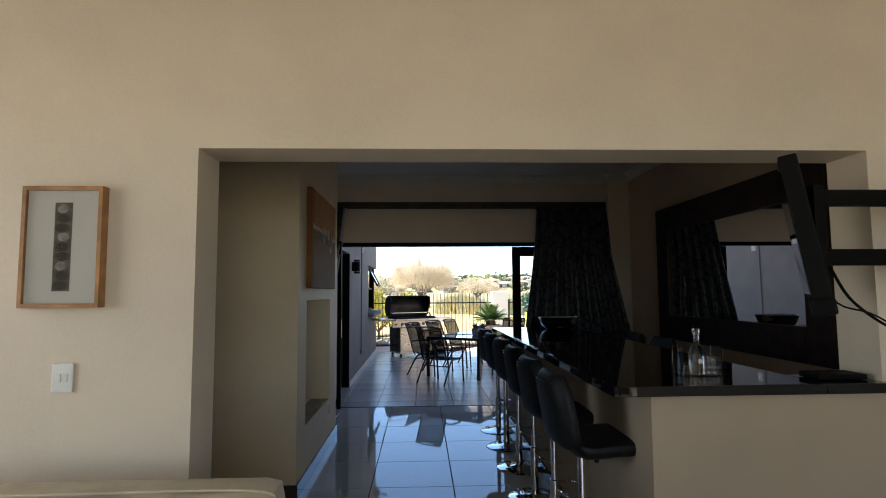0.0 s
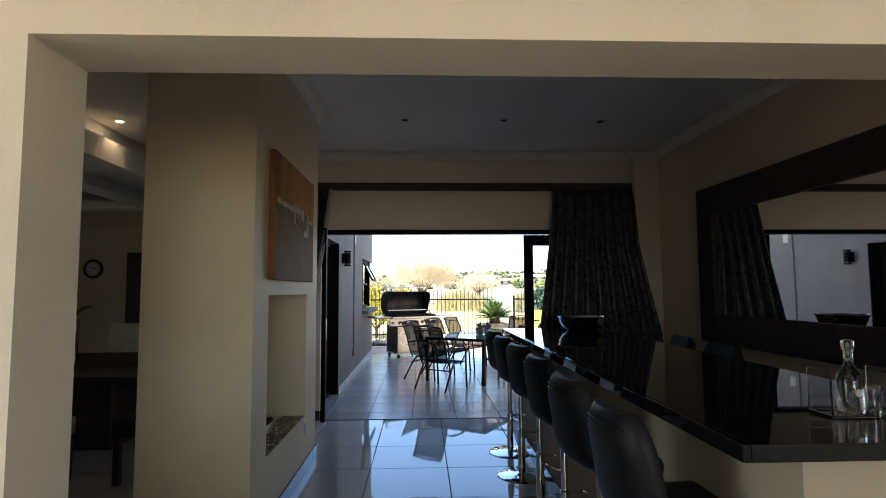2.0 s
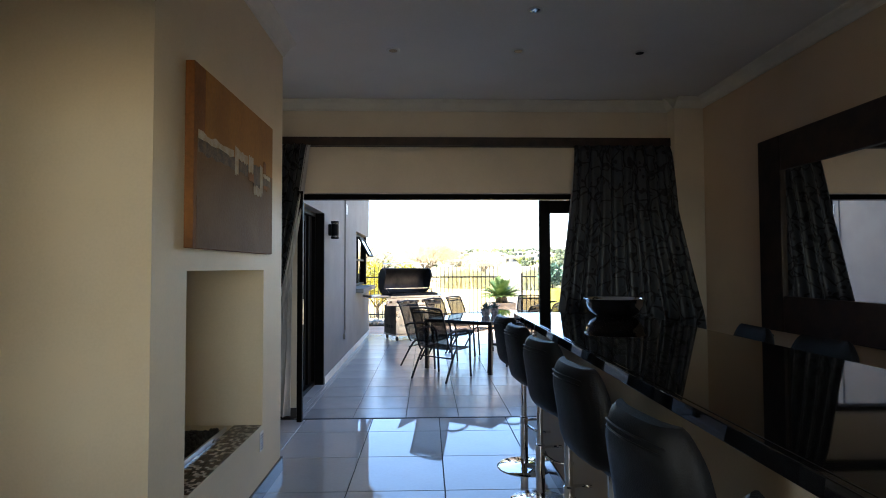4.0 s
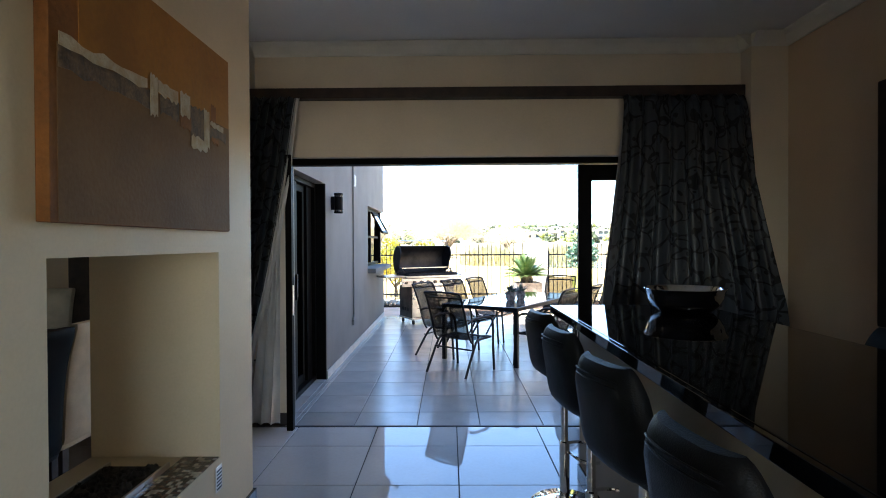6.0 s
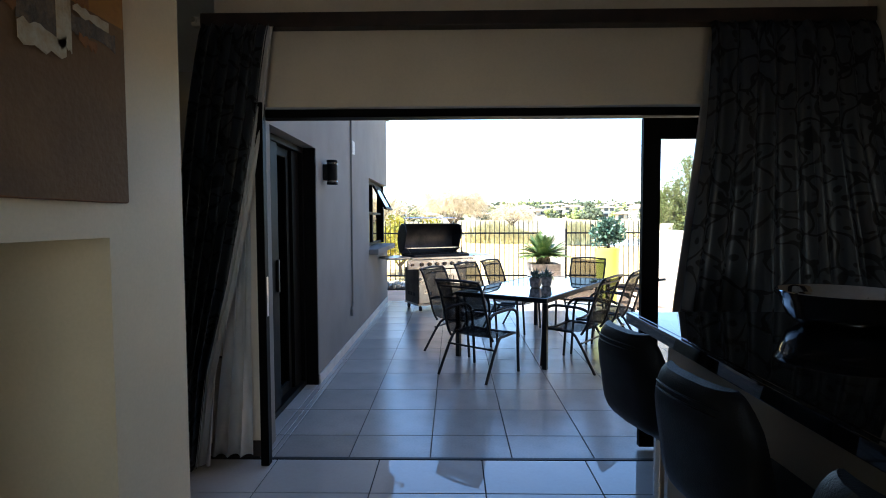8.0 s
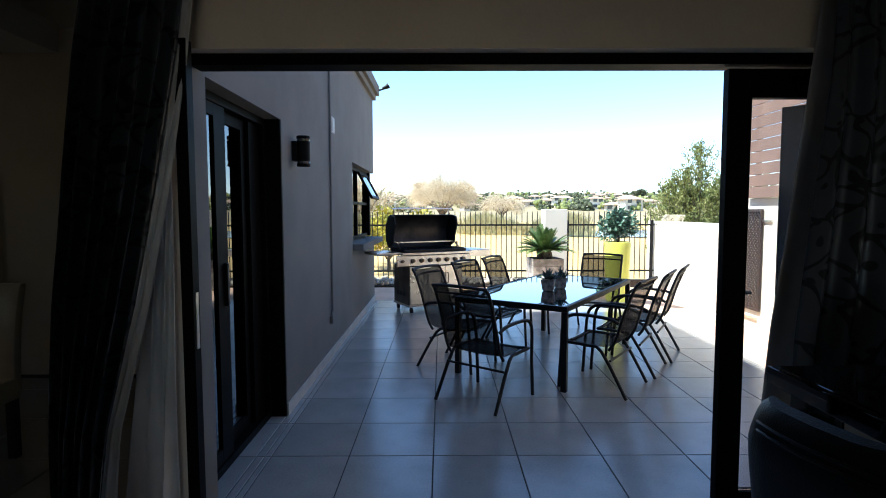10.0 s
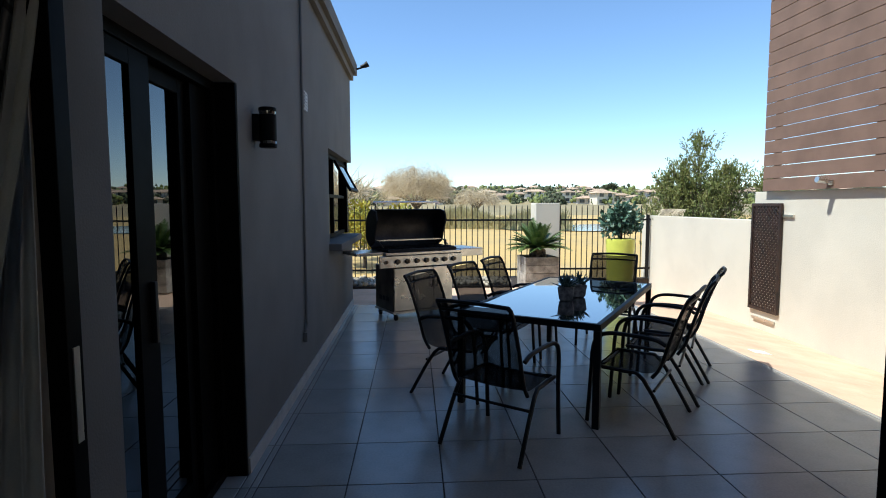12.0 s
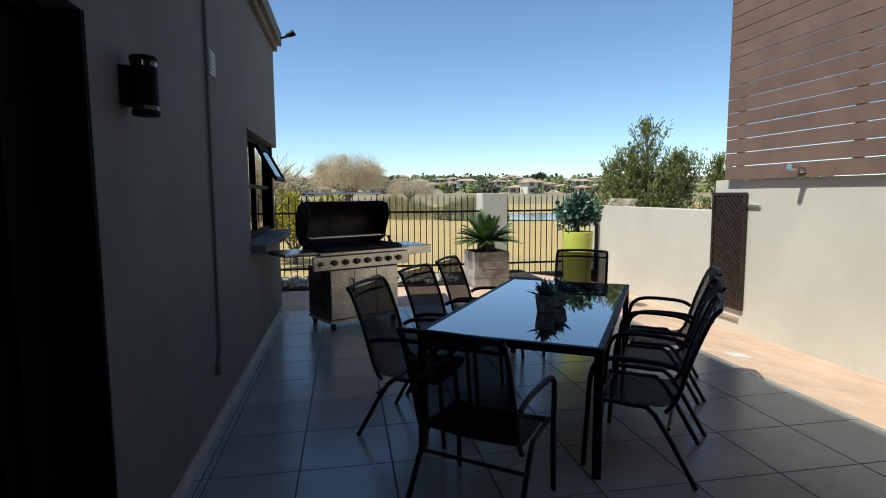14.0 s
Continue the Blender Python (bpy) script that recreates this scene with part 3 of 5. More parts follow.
left_c = thing("curtain", pose(0, 0, 0), "narrow charcoal damask curtain with white lining, pulled back", "curtain", "door curtains")
curtain("drape", [(2.665, -1.49, -1.085, 0.6), (2.13, -1.56, -1.15, 0.8), (1.62, -1.61, -1.235, 0.9), (1.12, -1.65, -1.335, 1.0), (0.59, -1.67, -1.465, 1.05), (0.02, -1.67, -1.53, 1.1)], 6, 0.085, 7.37, DAMASK, left_c, "", 8, 90, lean=-0.12)
curtain("lining_hem", [(2.66, -1.10, -1.06, 0.3), (2.13, -1.165, -1.112, 0.4), (1.62, -1.25, -1.19, 0.5), (1.12, -1.345, -1.285, 0.6), (0.59, -1.475, -1.41, 0.7), (0.03, -1.54, -1.46, 0.8)], 1, 0.03, 7.365, LINING, left_c, "turned-back white lining hem", 4, 16, lean=-0.12)
curtain("lining", [(1.85, -1.26, -1.235, 0.2), (1.12, -1.37, -1.235, 0.6), (0.04, -1.50, -1.25, 1.0)], 3, 0.035, 7.405, LINING, left_c, "hanging white lining", 6, 50, lean=-0.03)

# ---- bar ----
bar = thing("bar_counter", pose(0.95, 2.41, 0), "long plastered bar counter with a low end wall, paint darkened for shade", "bar counter")
boxes("front_panel", [(0.0, 0.2, 0.2, 4.0, 0, 1.045)], BAR_PAINT, bar, "painted plaster, darkened for shade")
boxes("end_wall", [(-0.002, 1.07, 0.0, 0.2, 0, 1.045)], BAR_PAINT, bar, "painted plaster, darkened for shade")
boxes("skirting", [(-0.016, 0.0, 0.0, 4.0, 0, 0.1)], SKIRT_D, bar, "dark glossy skirting", bevel=0.003)
top = thing("granite_counter", pose(0.775, 2.375, 1.046), "polished black granite bar top with a built-up front edge", "worktop")
boxes("slab", [(0.022, 0.945, 0, 4.085, 0.001, 0.046)], GRANITE, top, bevel=0.004)
boxes("front_edge", [(0.0, 0.0205, 0, 4.085, 0.001, 0.046)], GRANITE, top, "polished front edge", bevel=0.003)
tagged(boxes("granite_return", [(1.722, 2.02, 2.375, 2.66, 1.047, 1.092), (2.02, 2.35, 2.375, 2.426, 1.047, 1.092)], GRANITE, bevel=0.006), "polished black granite worktop on the bar's end wall", "worktop")

# ---- bar stools ----
def bar_stool(m):
    s = thing("bar_stool", m, "black quilted leather bar stool with chrome base and footrest", "bar stool", "stools along the bar")
    turned("base", [(0.0, 0.03), (0.03, 0.03), (0.045, 0.022), (0.10, 0.015), (0.19, 0.008), (0.20, 0.0)][::-1], CHROME, s, "domed chrome base", seg=36)
    turned("gas_column", [(0.028, 0.02), (0.028, 0.36), (0.02, 0.365), (0.02, 0.73)], CHROME, s, seg=16)
    bm = bmesh.new()
    pts = [(0.028, 0.0, 0.30), (0.05, -0.12, 0.29), (0.12, -0.16, 0.29), (0.20, -0.13, 0.29), (0.235, 0.0, 0.29), (0.20, 0.13, 0.29), (0.12, 0.16, 0.29), (0.05, 0.12, 0.29), (0.028, 0.0, 0.30)]
    tube(bm, curve_pts(pts, 4), 0.009, 8)
    part("footrest", bm, CHROME, s, "chrome footrest ring", True)
    up = pose(0.075, 0, 0.075)
    bm = bmesh.new(); tube(bm, [(0.03, 0.03, 0.62), (0.06, 0.10, 0.60), (0.07, 0.16, 0.56)], 0.006); tube(bm, [(0.07, 0.16, 0.56), (0.075, 0.18, 0.52)], 0.014)
    part("lever", bm, BLACK_M, s, "black height lever", True, up)
    # seat and back as one bent padded shell
    def shell(spine, half, thick, dish):
        bm = bmesh.new()
        sp = curve_pts(spine, 5)
        n = len(sp)
        rings = []
        for i, p in enumerate(sp):
            d = (sp[min(i + 1, n - 1)] - sp[max(i - 1, 0)]).normalized()
            nrm = Vector((-d.z, 0, d.x))
            e = math.sqrt(min(1.0, 0.10 + 4.0 * i / n, 0.10 + 4.0 * (n - 1 - i) / n))
            w = half(i / (n - 1)) * (0.86 + 0.14 * e)
            t = thick * e
            ring = []
            for k in range(20):
                a = 2 * math.pi * k / 20
                cx, sx = math.cos(a), math.sin(a)
                ring.append(bm.verts.new(p + Vector((0, 1, 0)) * w * math.copysign(abs(cx) ** 0.55, cx) + nrm * t * math.copysign(abs(sx) ** 0.7, sx) + nrm * dish * (abs(cx) ** 2)))
            rings.append(ring)
        for a, b in zip(rings, rings[1:]):
            for k in range(20):
                bm.faces.new((a[k], a[(k + 1) % 20], b[(k + 1) % 20], b[k]))
        bm.faces.new(rings[0][::-1]); bm.faces.new(rings[-1])
        return bm
    part("seat", shell([(0.235, 0, 0.64), (0.21, 0, 0.672), (0.06, 0, 0.675), (-0.10, 0, 0.668), (-0.17, 0, 0.70)], lambda t: 0.215, 0.045, -0.012), LEATHER_B, s, "padded black leather seat", True, up)
    part("backrest", shell([(-0.13, 0, 0.67), (-0.185, 0, 0.72), (-0.205, 0, 0.83), (-0.225, 0, 0.94), (-0.24, 0, 1.025)], lambda t: 0.185 + 0.075 * t - 0.105 * t ** 2.5, 0.048, -0.028), LEATHER_B, s, "padded black leather back", True, up)
    for dz in (0.0, 0.018):
        bm = bmesh.new()
        tube(bm, curve_pts([(-0.19, -0.155, 0.955 - dz), (-0.262, -0.12, 0.985 - dz), (-0.286, 0.0, 0.99 - dz), (-0.262, 0.12, 0.985 - dz), (-0.19, 0.155, 0.955 - dz)], 5), 0.0035, 6)
        part("seam", bm, LEATHER_B, s, "raised double seam below the top edge", True, up)
    return s
first = bar_stool(pose(0.785, 6.08, 0, 0, 0, 12))
for x, y, turn in ((0.775, 5.46, 9), (0.785, 4.81, 13), (0.775, 4.12, 8), (0.755, 3.42, 8), (0.745, 2.80, 4)):
    copy_thing(first, pose(x, y, 0, 0, 0, turn))

# ---- outside: ground and boundary ----
def brick_mat(name):
    m = mat(name, (0.70, 0.48, 0.33), 0.9, var=0.2, scale=2, fine=50, bump=0.2)
    nt, n = m.node_tree, m.node_tree.nodes
    b = n["Principled BSDF"]
    tc, bt = n.new("ShaderNodeTexCoord"), n.new("ShaderNodeTexBrick")
    nt.links.new(tc.outputs["Object"], bt.inputs["Vector"])
    bt.inputs["Scale"].default_value = 1.0
    bt.inputs["Brick Width"].default_value, bt.inputs["Row Height"].default_value, bt.inputs["Mortar Size"].default_value = 0.22, 0.11, 0.004
    bt.inputs["Color1"].default_value, bt.inputs["Color2"].default_value, bt.inputs["Mortar"].default_value = (0.72, 0.49, 0.33, 1), (0.63, 0.41, 0.27, 1), (0.55, 0.42, 0.31, 1)
    old = b.inputs["Base Color"].links[0].from_socket
    mx = n.new("ShaderNodeMix"); mx.data_type = "RGBA"; mx.inputs["Factor"].default_value = 0.55
    nt.links.new(old, mx.inputs["A"]); nt.links.new(bt.outputs["Color"], mx.inputs["B"]); nt.links.new(mx.outputs["Result"], b.inputs["Base Color"])
    return m
PAVER = brick_mat("terracotta_brick_paving")
bm = bmesh.new()
box(bm, -3.0, 3.02, 14.16, 15.75, -0.2, -0.004)
strip = [(3.02, -0.004), (4.7, -0.27), (4.7, -0.5), (3.02, -0.3)]
for a, b in ((7.0, 16.9),):
    ends = [[bm.verts.new((x, y, z)) for x, z in strip] for y in (a, b)]
    bm.faces.new(ends[0]); bm.faces.new(ends[1][::-1])
    for k in range(4):
        bm.faces.new((ends[0][k], ends[0][(k + 1) % 4], ends[1][(k + 1) % 4], ends[1][k]))
setting(part("pavement", bm, PAVER), "terracotta brick paving that falls away from the patio", "pavement")

bm = bmesh.new()
R = 600
for x0, x1, y0, y1, n in ((-R, R, -R, R * 2, 1),):
    vs = [bm.verts.new(p) for p in ((-R, -60, -0.4), (R, -60, -0.4), (R, 900, -0.4), (-R, 900, -0.4))]
    bm.faces.new(vs)
ground = setting(part("ground", bm, GRASS), "dry golden winter golf course grass", "ground")
setting(boxes("planting_bed", [(-3.0, 3.02, 15.75, 17.1, -0.39, 0.03), (3.02, 4.6, 16.9, 17.1, -0.39, -0.02)], SOIL), "narrow soil bed below the fence", "ground")

# neighbour's wall with a slatted screen on top
setting(boxes("boundary_wall", [(4.56, 4.76, 6.0, 13.49, -0.6, 1.68), (4.56, 4.76, 13.49, 17.3, -0.6, 1.28)], WHITEWASH, bevel=0.01), "sunlit off-white plastered boundary wall", "wall")
screen = thing("slatted_screen", pose(4.485, -1.1, 1.685) @ Matrix.Diagonal((1, 1.147, 1.147, 1)), "tall brown composite board privacy screen on the boundary wall", "screen")
for i in range(24):
    boxes("board", [(0, 0.022, 6.2, 12.48, i * 0.146, i * 0.146 + 0.138)], COMPOSITE, screen)
for y in (6.4, 7.9, 9.4, 10.9, 12.3):
    boxes("post", [(0.03, 0.072, y - 0.04, y + 0.04, 0.0, 3.55)], COMPOSITE, screen)

lattice = thing("lattice_panel", pose(4.53, 13.17, -0.223) @ Matrix.Diagonal((1, 1.147, 1.147, 1)), "dark brown wooden lattice trellis panel on the wall", "trellis")
bm = bmesh.new()
for s in ((-0.02, 0.015, -0.27, -0.235, 0.22, 1.52), (-0.02, 0.015, 0.235, 0.27, 0.22, 1.52), (-0.02, 0.015, -0.235, 0.235, 1.485, 1.52), (-0.02, 0.015, -0.235, 0.235, 0.22, 0.26)):
    box(bm, *s, bevel=0.003)
part("frame", bm, WOOD_DK, lattice)
def lattice_strips(sign):
    bm = bmesh.new()
    w, z0, z1 = 0.235, 0.26, 1.485
    c = z0 - 2 * w
    while c < z1 + 2 * w:
        # the strip z = c + sign*y, cut at the frame
        ya, yb = -w, w
        if sign > 0:
            ya, yb = max(-w, z0 - c), min(w, z1 - c)
        else:
            ya, yb = max(-w, c - z1), min(w, c - z0)
        if yb - ya > 0.03:
            p, q = Vector((0, ya, c + sign * ya)), Vector((0, yb, c + sign * yb))
            d = (q - p).normalized(); s = Vector((0, -d.z, d.y)) * 0.012
            dx = Vector((0.004, 0, 0))
            off = Vector((-0.008 if sign > 0 else 0.004, 0, 0))
            v = [bm.verts.new(a + b + c2 + off) for a in (p, q) for b in (s, -s) for c2 in (dx, -dx)]
            bmesh.ops.convex_hull(bm, input=v)
        c += 0.062
    return bm
part("lattice", lattice_strips(1), WOOD_DK, lattice)
part("lattice", lattice_strips(-1), WOOD_DK, lattice)
boxes("mounting_bar", [(0.0, 0.03, -0.45, -0.24, 1.36, 1.39)], STEEL, lattice)
boxes("mounting_bar", [(-0.005, 0.03, -0.2, 0.2, 0.10, 0.13)], STEEL, lattice)

spotl = thing("wall_spotlight", pose(4.486, 11.98, 1.755), "small brushed steel outdoor spotlight under the screen", "light")
boxes("mount", [(-0.02, 0.0, -0.03, 0.03, -0.03, 0.03)], STEEL, spotl, bevel=0.004)
bm = bmesh.new(); tube(bm, [(-0.02, 0, 0), (-0.07, 0, 0.0)], 0.012); tube(bm, [(-0.04, 0.03, 0.02), (-0.16, 0.03, 0.035)], 0.036, 14)
part("head", bm, STEEL, spotl, "", True)
boxes("drain_cover", [(-0.09, 0.09, -0.08, 0.08, -0.003, 0.005)], PLASTIC_W, bevel=0.001, m=pose(3.37, 11.45, -0.058, 0, 9, 0))
tagged(bpy.data.objects["drain_cover"], "small white square drain cover in the paving", "drain cover")

# steel fence with a plastered pier
FY = 16.87
fence = thing("fence", pose(0, FY, 0), "black steel palisade fence along the garden edge", "fence")
for x0, x1 in ((-6.0, 2.12), (2.6, 4.55)):
    for z in (1.20, 0.20):
        boxes("rail", [(x0, x1, -0.018, 0.018, z - 0.018, z + 0.018)], BLACK_M, fence)
bm = bmesh.new(); tube(bm, [(0, 0, 0.02), (0, 0, 1.46)], 0.0095, 6); tube(bm, [(0, 0, 1.46), (0, 0, 1.50)], 0.0095, 6, r_end=0.002)
first_bar = part("bar", bm, BLACK_M, fence, "", True, pose(-5.95, 0, 0))
x = -5.95
while x < 4.45:
    x += 0.112
    if not 2.09 < x < 2.63:
        b = new("bar", first_bar.data); b.parent = fence; b.location = (x, 0, 0)
for x in (2.66, 4.5, -0.9):
    boxes("post", [(x - 0.025, x + 0.025, -0.025, 0.025, 0.0, 1.3)], BLACK_M, fence, bevel=0.004)
pier = tagged(boxes("fence_pier", [(2.12, 2.60, 16.63, 17.11, -0.4, 1.54)], WHITEWASH, bevel=0.012), "square off-white plastered fence pier", "pier")

def pebbles(name, x0, x1, y0, y1, n, z, r, seed):
    rng = random.Random(seed)
    ms = []
    for _ in range(n):
        p = Vector((rng.uniform(x0, x1), rng.uniform(y0, y1), z + rng.uniform(0, r * 0.8)))
        k = rng.uniform(0.6, 1.2) * r
        ms.append(Matrix.LocRotScale(p, Euler((rng.random(), rng.random(), rng.random() * 6)), (k * 1.3, k, k * 0.7)))
    return tagged(scatter(name, ICO, ms, STONE, None, "", True, 0.1, seed), "pale rounded river pebbles in the bed", "pebbles", kind="stuff")
pebbles("pebbles", -2.5, 1.5, 15.8, 16.7, 420, 0.04, 0.05, 2)

# ---- plants ----
def leaf_cloud(bm, centres, rng, n, size, spread, up=0.3):
    """Many small folded leaves scattered round centres."""
    for _ in range(n):
        c, r = rng.choice(centres)
        d = Vector((rng.gauss(0, 1), rng.gauss(0, 1), rng.gauss(0, 1))).normalized()
        p = Vector(c) + d * r * (rng.random() ** 0.4) * spread
        f = (d + Vector((rng.gauss(0, .5), rng.gauss(0, .5), rng.gauss(0, .5) + up))).normalized()
        s = f.cross(Vector((rng.gauss(0, 1), rng.gauss(0, 1), rng.gauss(0, 1)))).normalized()
        L = size * rng.uniform(0.6, 1.3)
        w = L * 0.36
        k = f.cross(s) * w * 0.3
        a, b1, t, b2 = bm.verts.new(p), bm.verts.new(p + f * L * .5 + s * w + k), bm.verts.new(p + f * L), bm.verts.new(p + f * L * .5 - s * w + k)
        m_ = bm.verts.new(p + f * L * .5)
        bm.faces.new((a, b1, m_)); bm.faces.new((b1, t, m_)); bm.faces.new((t, b2, m_)); bm.faces.new((b2, a, m_))

def tall_planter():
    p = thing("potted_tree", pose(2.84, 14.05, 0), "round-headed blue-green shrub in a tall lime green pot", "potted plant")
    turned("pot", [(0.0, 0.0), (0.165, 0.0), (0.175, 0.01), (0.212, 0.90), (0.217, 0.95), (0.215, 0.985), (0.20, 0.99), (0.195, 0.92), (0.0, 0.91)], LIME, p, "tall lime green glazed pot", seg=40, cap=False)
    turned("soil", [(0.0, 0.92), (0.193, 0.92), (0.193, 0.91)], SOIL, p)
    tubes("trunk", [(0, 0, 0.90), (0.02, 0.01, 1.08), (0.0, 0.0, 1.26)], 0.022, BARK, p, r_end=0.012)
    rng = random.Random(5)
    cs = [((rng.gauss(0, .07), rng.gauss(0, .07), 1.275 + rng.gauss(0, .07)), 0.125) for _ in range(30)]
    bm = bmesh.new(); leaf_cloud(bm, cs, rng, 2100, 0.07, 1.0)
    part("crown", bm, LEAF_B, p, "dense blue-green leaves")
tall_planter()

def cycad():
    p = thing("cycad_planter", pose(1.93, 15.62, 0.0, 0, 0, 4) @ Matrix.Scale(1.02, 4), "spiky cycad palm in a weathered grey wooden crate planter", "potted plant")
    for i in range(4):
        z = 0.02 + i * 0.14
        boxes("slat", [(-0.29, 0.29, -0.29, -0.265, z, z + 0.135)], CRATE, p, bevel=0.004)
        boxes("slat", [(-0.29, 0.29, 0.265, 0.29, z, z + 0.135)], CRATE, p, bevel=0.004)
        boxes("slat", [(-0.29, -0.265, -0.264, 0.264, z, z + 0.135)], CRATE, p, bevel=0.004)
        boxes("slat", [(0.265, 0.29, -0.264, 0.264, z, z + 0.135)], CRATE, p, bevel=0.004)
    boxes("soil", [(-0.264, 0.264, -0.264, 0.264, 0.02, 0.53)], SOIL, p)
    turned("trunk", [(0.13, 0.5), (0.15, 0.58), (0.14, 0.68), (0.09, 0.73), (0.02, 0.74)], BARK, p)
    rng = random.Random(9)
    bm = bmesh.new()
    for i in range(58):
        az, el = i * 2.4 + rng.uniform(-.2, .2), radians(rng.uniform(12, 72))
        L = rng.uniform(0.5, 0.66)
        d = Vector((math.cos(az), math.sin(az), 0))
        pts = [Vector((0, 0, 0.70)) + d * (L * s * math.cos(el) + 0.03) + Vector((0, 0, L * (s * math.sin(el) - 0.28 * s * s * math.cos(el)))) for s in [k / 10 for k in range(11)]]
        tube(bm, pts, 0.006, 4, r_end=0.002)
        side = Vector((-d.y, d.x, 0))
        for k in range(30):
            s = 0.12 + 0.88 * k / 30
            q = pts[min(9, int(s * 10))].lerp(pts[min(10, int(s * 10) + 1)], s * 10 - int(s * 10))
            t = (pts[min(10, int(s * 10) + 1)] - pts[min(9, int(s * 10))]).normalized()
            ll = 0.13 * math.sin(math.pi * min(1, s * 0.85 + 0.18)) + 0.02
            for sg in (-1, 1):
                tip = q + (side * sg * 0.75 + t * 0.75 + Vector((0, 0, 0.22))) * ll
                w = t * 0.011
                bm.faces.new((bm.verts.new(q - w), bm.verts.new(q + w), bm.verts.new(tip)))
    part("fronds", bm, LEAF_C, p, "stiff green feather fronds")
cycad()

# ---- patio furniture ----
def gas_grill(m):
    g = thing("gas_grill", m, "large stainless steel gas barbecue on a wheeled cart, lid open", "barbecue")
    boxes("cart_side", [(-0.45, -0.43, -0.26, 0.28, 0.12, 0.70)], STEEL_D, g, "dark louvred side panel", bevel=0.004)
    boxes("cart_side", [(0.43, 0.45, -0.26, 0.28, 0.12, 0.70)], STEEL_D, g, "dark side panel", bevel=0.004)
    boxes("cart_back", [(-0.43, 0.43, 0.26, 0.28, 0.12, 0.70)], STEEL_D, g)
    boxes("cart_floor", [(-0.46, 0.46, -0.29, 0.29, 0.09, 0.12)], STEEL, g, bevel=0.004)
    for x0, x1, hx in ((-0.44, -0.148, -0.18), (-0.144, 0.144, 0.11), (0.148, 0.44, 0.18)):
        d = boxes("cart_door", [(x0, x1, -0.285, -0.262, 0.13, 0.68)], STEEL, g, "brushed steel door", bevel=0.005)
        bm = bmesh.new(); tube(bm, curve_pts([(hx, -0.285, 0.42), (hx, -0.32, 0.43), (hx, -0.325, 0.50), (hx, -0.32, 0.57), (hx, -0.285, 0.58)], 4), 0.008)
        part("door_handle", bm, STEEL_D, d, "", True)
    for i in range(3):
        boxes("vent_slot", [(-0.4525, -0.4505, -0.14 + i * 0.11, -0.06 + i * 0.11, 0.24, 0.30)], BLACK_M, g)
    for x in (-0.40, 0.40):
        for y in (-0.24, 0.24):
            bm = bmesh.new(); tube(bm, [(x - 0.014, y, 0.04), (x + 0.014, y, 0.04)], 0.04, 14); tube(bm, [(x, y, 0.04), (x, y, 0.10)], 0.01)
            part("castor", bm, BLACK_M, g, "black castor wheel", True)
    bm = bmesh.new()
    vs = [bm.verts.new((x, y, z)) for x in (-0.66, 0.56) for y, z in ((-0.30, 0.70), (-0.345, 0.71), (-0.33, 0.85), (-0.30, 0.86))]
    bmesh.ops.convex_hull(bm, input=vs)
    panel = part("control_panel", bm, STEEL, g, "sloping steel control panel")
    for i in range(7):
        x = -0.42 + i * 0.14
        bm = bmesh.new(); tube(bm, [(x, -0.335, 0.78), (x, -0.345, 0.781), (x, -0.347, 0.781), (x, -0.385, 0.786)], 0.026, 16); box(bm, x - 0.005, x + 0.005, -0.392, -0.384, 0.762, 0.81)
        part("knob", bm, STEEL_D, panel, "steel burner knob", True)
        turned("knob_bezel", [(0.034, 0.0), (0.034, 0.006), (0.028, 0.008)], BLACK_M, panel, m=pose(x, -0.334, 0.78, 84, 0, 0), seg=18)
    boxes("deck", [(-0.58, 0.58, -0.33, 0.30, 0.86, 0.895)], STEEL, g, bevel=0.006)
    for sg in (-1, 1):
        bm = bmesh.new(); a, b = sorted((sg * 0.58, sg * 0.95))
        box(bm, a, b, -0.27, 0.26, 0.865, 0.905, 0.012)
        sh = part("side_shelf", bm, STEEL, g, "steel side shelf")
        if sg > 0:
            boxes("shelf_front", [(a, b, -0.285, -0.272, 0.80, 0.90)], STEEL, sh, bevel=0.006)
    turned("side_knob", [(0.0, 0.0), (0.024, 0.0), (0.022, 0.03), (0.0, 0.032)], STEEL_D, g, m=pose(-0.58, -0.336, 0.78, 84, 0, 0), cap=False)
    # fire box with grates
    boxes("fire_box", [(-0.52, 0.52, -0.27, 0.27, 0.895, 0.935)], BLACK_M, g, bevel=0.008)
    for i in range(22):
        x = -0.49 + i * 0.0467
        boxes("grate_bar", [(x - 0.006, x + 0.006, -0.25, 0.20, 0.935, 0.947)], BLACK_M, g)
    boxes("warming_rack", [(-0.5, 0.5, 0.10, 0.112, 1.02, 1.032), (-0.5, 0.5, 0.16, 0.172, 1.02, 1.032), (-0.5, 0.5, 0.22, 0.232, 1.02, 1.032)], STEEL, g)
    for x in (-0.50, 0.50):
        tubes("rack_leg", [(x, -0.1, 0.94), (x, 0.05, 1.02), (x, 0.20, 1.03)], 0.008, STEEL_D, g)
    # raised lid: a rolled hood, seen from inside
    bm = bmesh.new()
    arc = [(0.26, 0.94), (0.34, 0.99), (0.39, 1.08), (0.40, 1.20), (0.37, 1.31), (0.30, 1.40), (0.20, 1.45)]
    th = 0.018
    inner = [(y - 0.012, z - 0.012) for y, z in arc]
    rows = []
    for x in (-0.54, 0.54):
        rows.append([[bm.verts.new((x, y, z)) for y, z in arc], [bm.verts.new((x, y - th, z - th * 0.4)) for y, z in arc]])
    n = len(arc)
